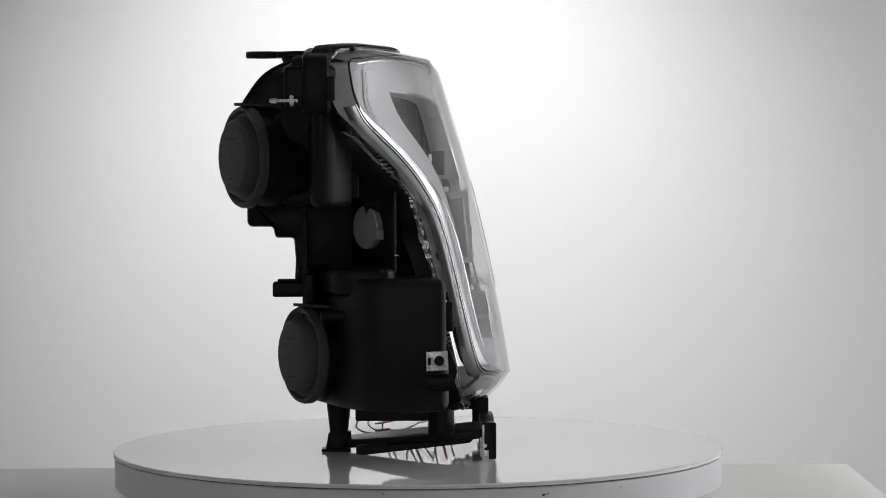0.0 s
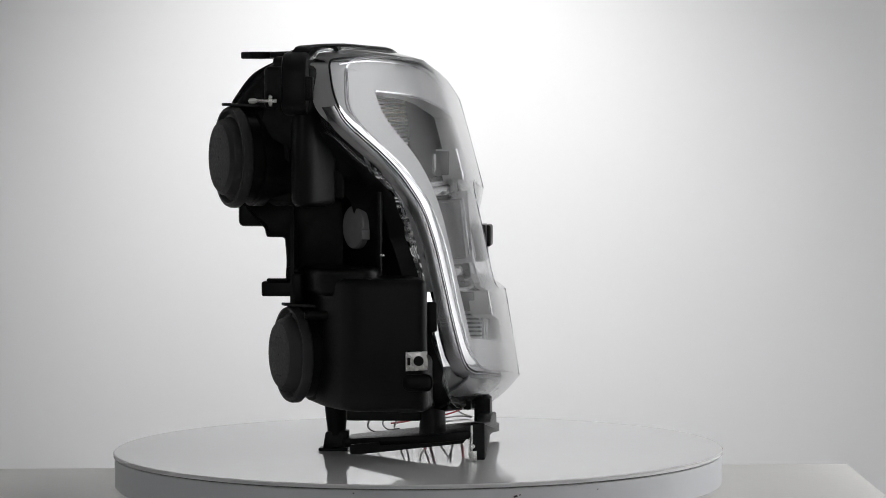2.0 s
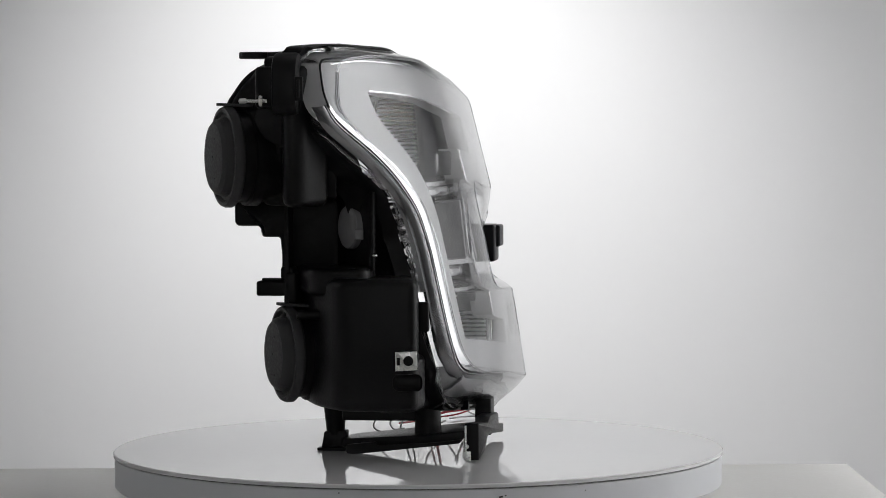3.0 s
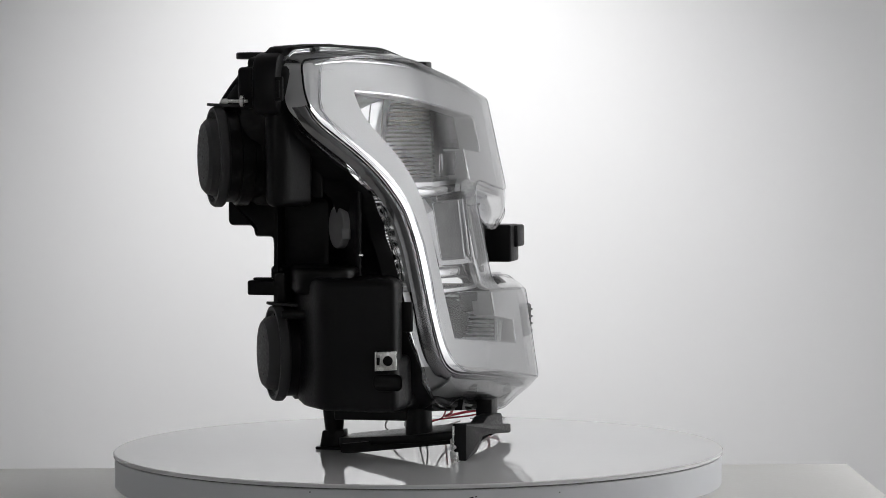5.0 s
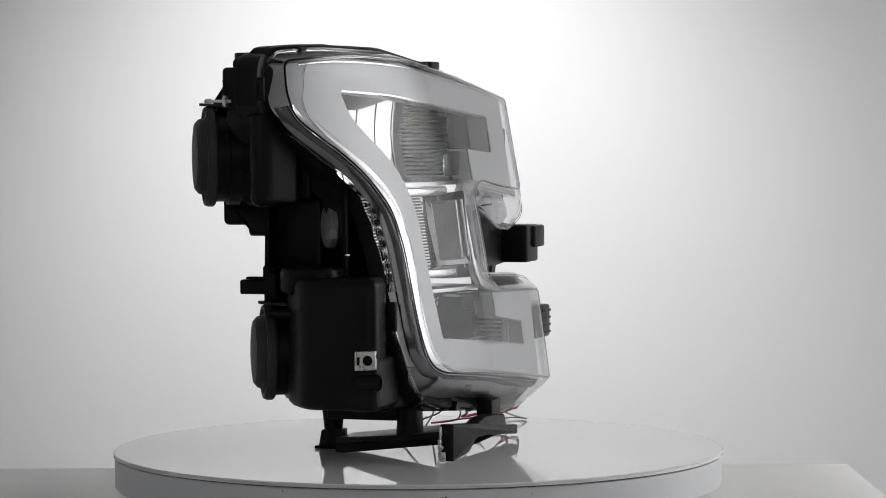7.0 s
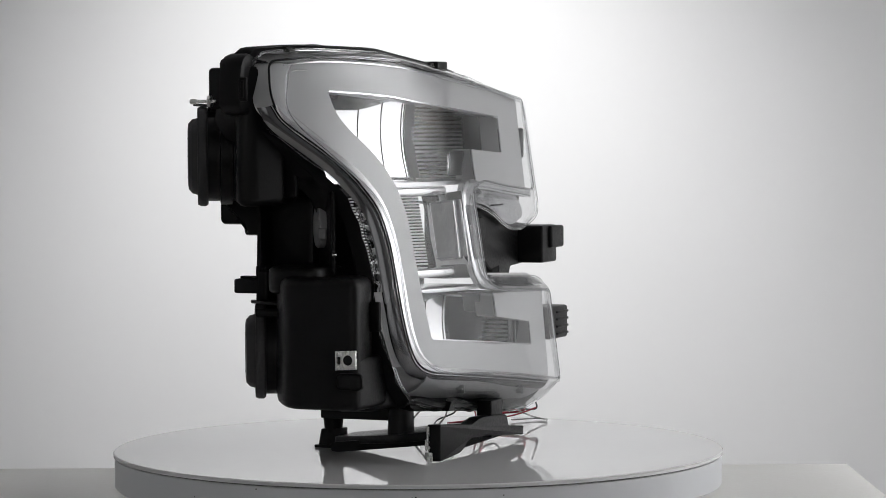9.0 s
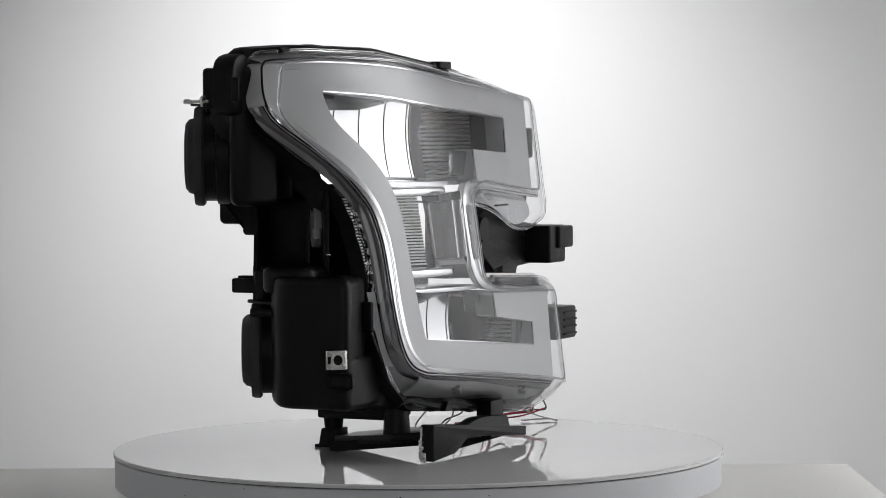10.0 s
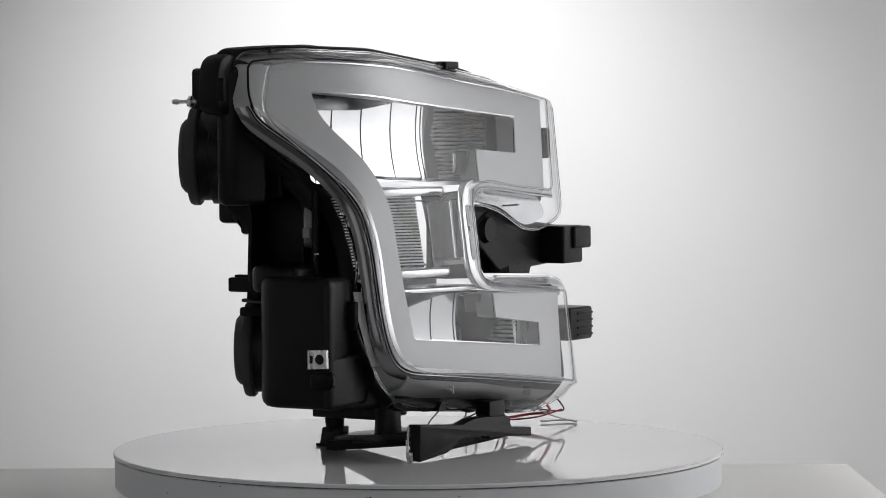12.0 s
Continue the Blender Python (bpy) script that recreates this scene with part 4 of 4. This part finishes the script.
def build_foot():
    base = part("base_beam", prism(rounded([(-0.1187, 0.0363, 0.002), (-0.040, 0.0290, 0.003), (-0.0156, 0.0333, 0.006), (0.012, 0.0325, 0.004), (0.0515, 0.0300, 0.004), (0.0571, 0.0182, 0.003), (0.0975, 0.0145, 0.002), (0.0975, 0.0051, 0.002), (0.0007, 0.0141, 0.004), (-0.043, 0.0160, 0.006), (-0.068, 0.0045, 0.006), (-0.1187, 0.0010, 0.002)]), "x", 0.060, 0.074, 0.0015), BLACK, headlight, "black lower mounting beam resting on the turntable")
    # slanting bar from the rear foot to the beam
    bar = prism(rounded([(-0.070, -0.048, 0.006), (-0.066, -0.004, 0.006), (0.062, -0.030, 0.004), (0.062, -0.116, 0.004), (0.03, -0.116, 0.01)]), "z", -0.004, 0.004, 0.001)
    for v in bar.verts:
        v.co.z += 0.0085 + (v.co.x + 0.07) * 0.125
    part("base_bar", bar, BLACK, base)
    part("bar_rib", prism(rounded([(-0.060, 0.0015, 0.002), (-0.052, 0.0008, 0.002), (0.05, 0.012, 0.002), (0.058, 0.022, 0.002), (-0.06, 0.010, 0.002)]), "y", -0.075, -0.071), BLACK, base)
    part("rear_foot", join(prism(rounded([(-0.0905, 0.0015, 0.001), (-0.066, 0.0045, 0.001), (-0.0655, 0.020, 0.002), (-0.0875, 0.019, 0.002)]), "y", -0.0400, -0.0240, 0.001), box(-0.0945, -0.066, -0.0410, -0.0230, 0.0, 0.003, 0.001)), BLACK, base, "black rear foot")
    post = bmesh.new()
    bmesh.ops.create_cone(post, cap_ends=True, segments=20, radius1=0.0085, radius2=0.0135, depth=0.046, matrix=pose(-0.0775, -0.0320, 0.038))
    part("rear_post", post, BLACK, base)
    p2 = bmesh.new()
    bmesh.ops.create_cone(p2, cap_ends=True, segments=20, radius1=0.0135, radius2=0.0115, depth=0.042, matrix=pose(0.0221, -0.0929, 0.037))
    part("middle_post", p2, BLACK, base)
    part("front_post", box(0.054, 0.070, 0.0200, 0.0500, 0.010, 0.046, 0.001), BLACK, base)
    part("spring_clip", join(box(0.0585, 0.0600, -0.1205, -0.1160, 0.003, 0.022, 0.0004), box(0.0600, 0.0665, -0.1215, -0.1200, 0.0005, 0.010, 0.0005), box(0.0605, 0.0625, -0.1215, -0.1180, 0.004, 0.034, 0.0005), lathe([(0, 0.001), (0.002, 0.001), (0.002, 0), (0, 0)], (0.0630, -0.1216, 0.0145), (0, -1, 0), 12)), ZINC, base, "bright steel spring clip")
    for y, z in ((-0.048, 0.0425), (0.088, 0.0305)):
        part("lug", prism(rounded([(y - 0.008, z, 0.001), (y, z + 0.010, 0.002), (y + 0.008, z, 0.001)]), "x", 0.049, 0.056), BLACK, base)


build_foot()


def build_wires():
    """Thin wires that hang in loops from the housing's underside."""
    loom = part("wire_loom", tube([(0.005, 0.134, 0.0340), (-0.006, 0.182, 0.0160), (-0.018, 0.207, 0.0090), (0, 0.227, 0.0120), (0.022, 0.232, 0.0160), (0.03, 0.194, 0.0340)], 0.0014, 8, 6), WIRE_RED, headlight, "bundle of red, dark and pale wires")
    for m, pts in (
            (WIRE_RED, [(0, 0.134, 0.0340), (-0.02, 0.197, 0.0080), (-0.045, 0.182, 0.0040), (-0.02, 0.212, 0.0060), (0.012, 0.222, 0.0100), (0.034, 0.237, 0.0180)]),
            (WIRE_DARK, [(-0.02, 0.124, 0.0340), (-0.03, 0.167, 0.0180), (-0.052, 0.172, 0.0080), (-0.045, 0.142, 0.0022), (-0.03, 0.112, 0.0060)]),
            (WIRE_DARK, [(0.02, 0.144, 0.0340), (0.018, 0.212, 0.0200), (0.03, 0.247, 0.0160), (0.038, 0.214, 0.0340)]),
            (WIRE_PALE, [(-0.03, 0.104, 0.0340), (-0.052, 0.132, 0.0240), (-0.064, 0.127, 0.0080), (-0.052, 0.112, 0.0022), (-0.03, 0.132, 0.0022)]),
            (WIRE_PALE, [(-0.025, 0.134, 0.0340), (-0.034, 0.152, 0.0160), (-0.036, 0.132, 0.0022), (-0.015, 0.142, 0.0022), (0.005, 0.172, 0.0080)]),
            (WIRE_PALE, [(0.015, 0.174, 0.0340), (0.022, 0.232, 0.0120), (0.034, 0.267, 0.0022), (0.02, 0.277, 0.0022), (0, 0.252, 0.0022)]),
            (WIRE_DARK, [(-0.01, 0.124, 0.0340), (-0.012, 0.172, 0.0260), (0, 0.202, 0.0180), (0.015, 0.194, 0.0340)])):
        part("wire", tube(pts, 0.0009, 6, 8), m, loom)


build_wires()


def motions():
    for ob, z in ((turntable, TABLE_Z), (headlight, 0.0)):
        walk(ob, [(t, pose(0, 0, z, 0, 0, TURN * t)) for t in (0.0, 2.0, 4.0, 6.0, 8.0, 10.0, 12.0)])


motions()
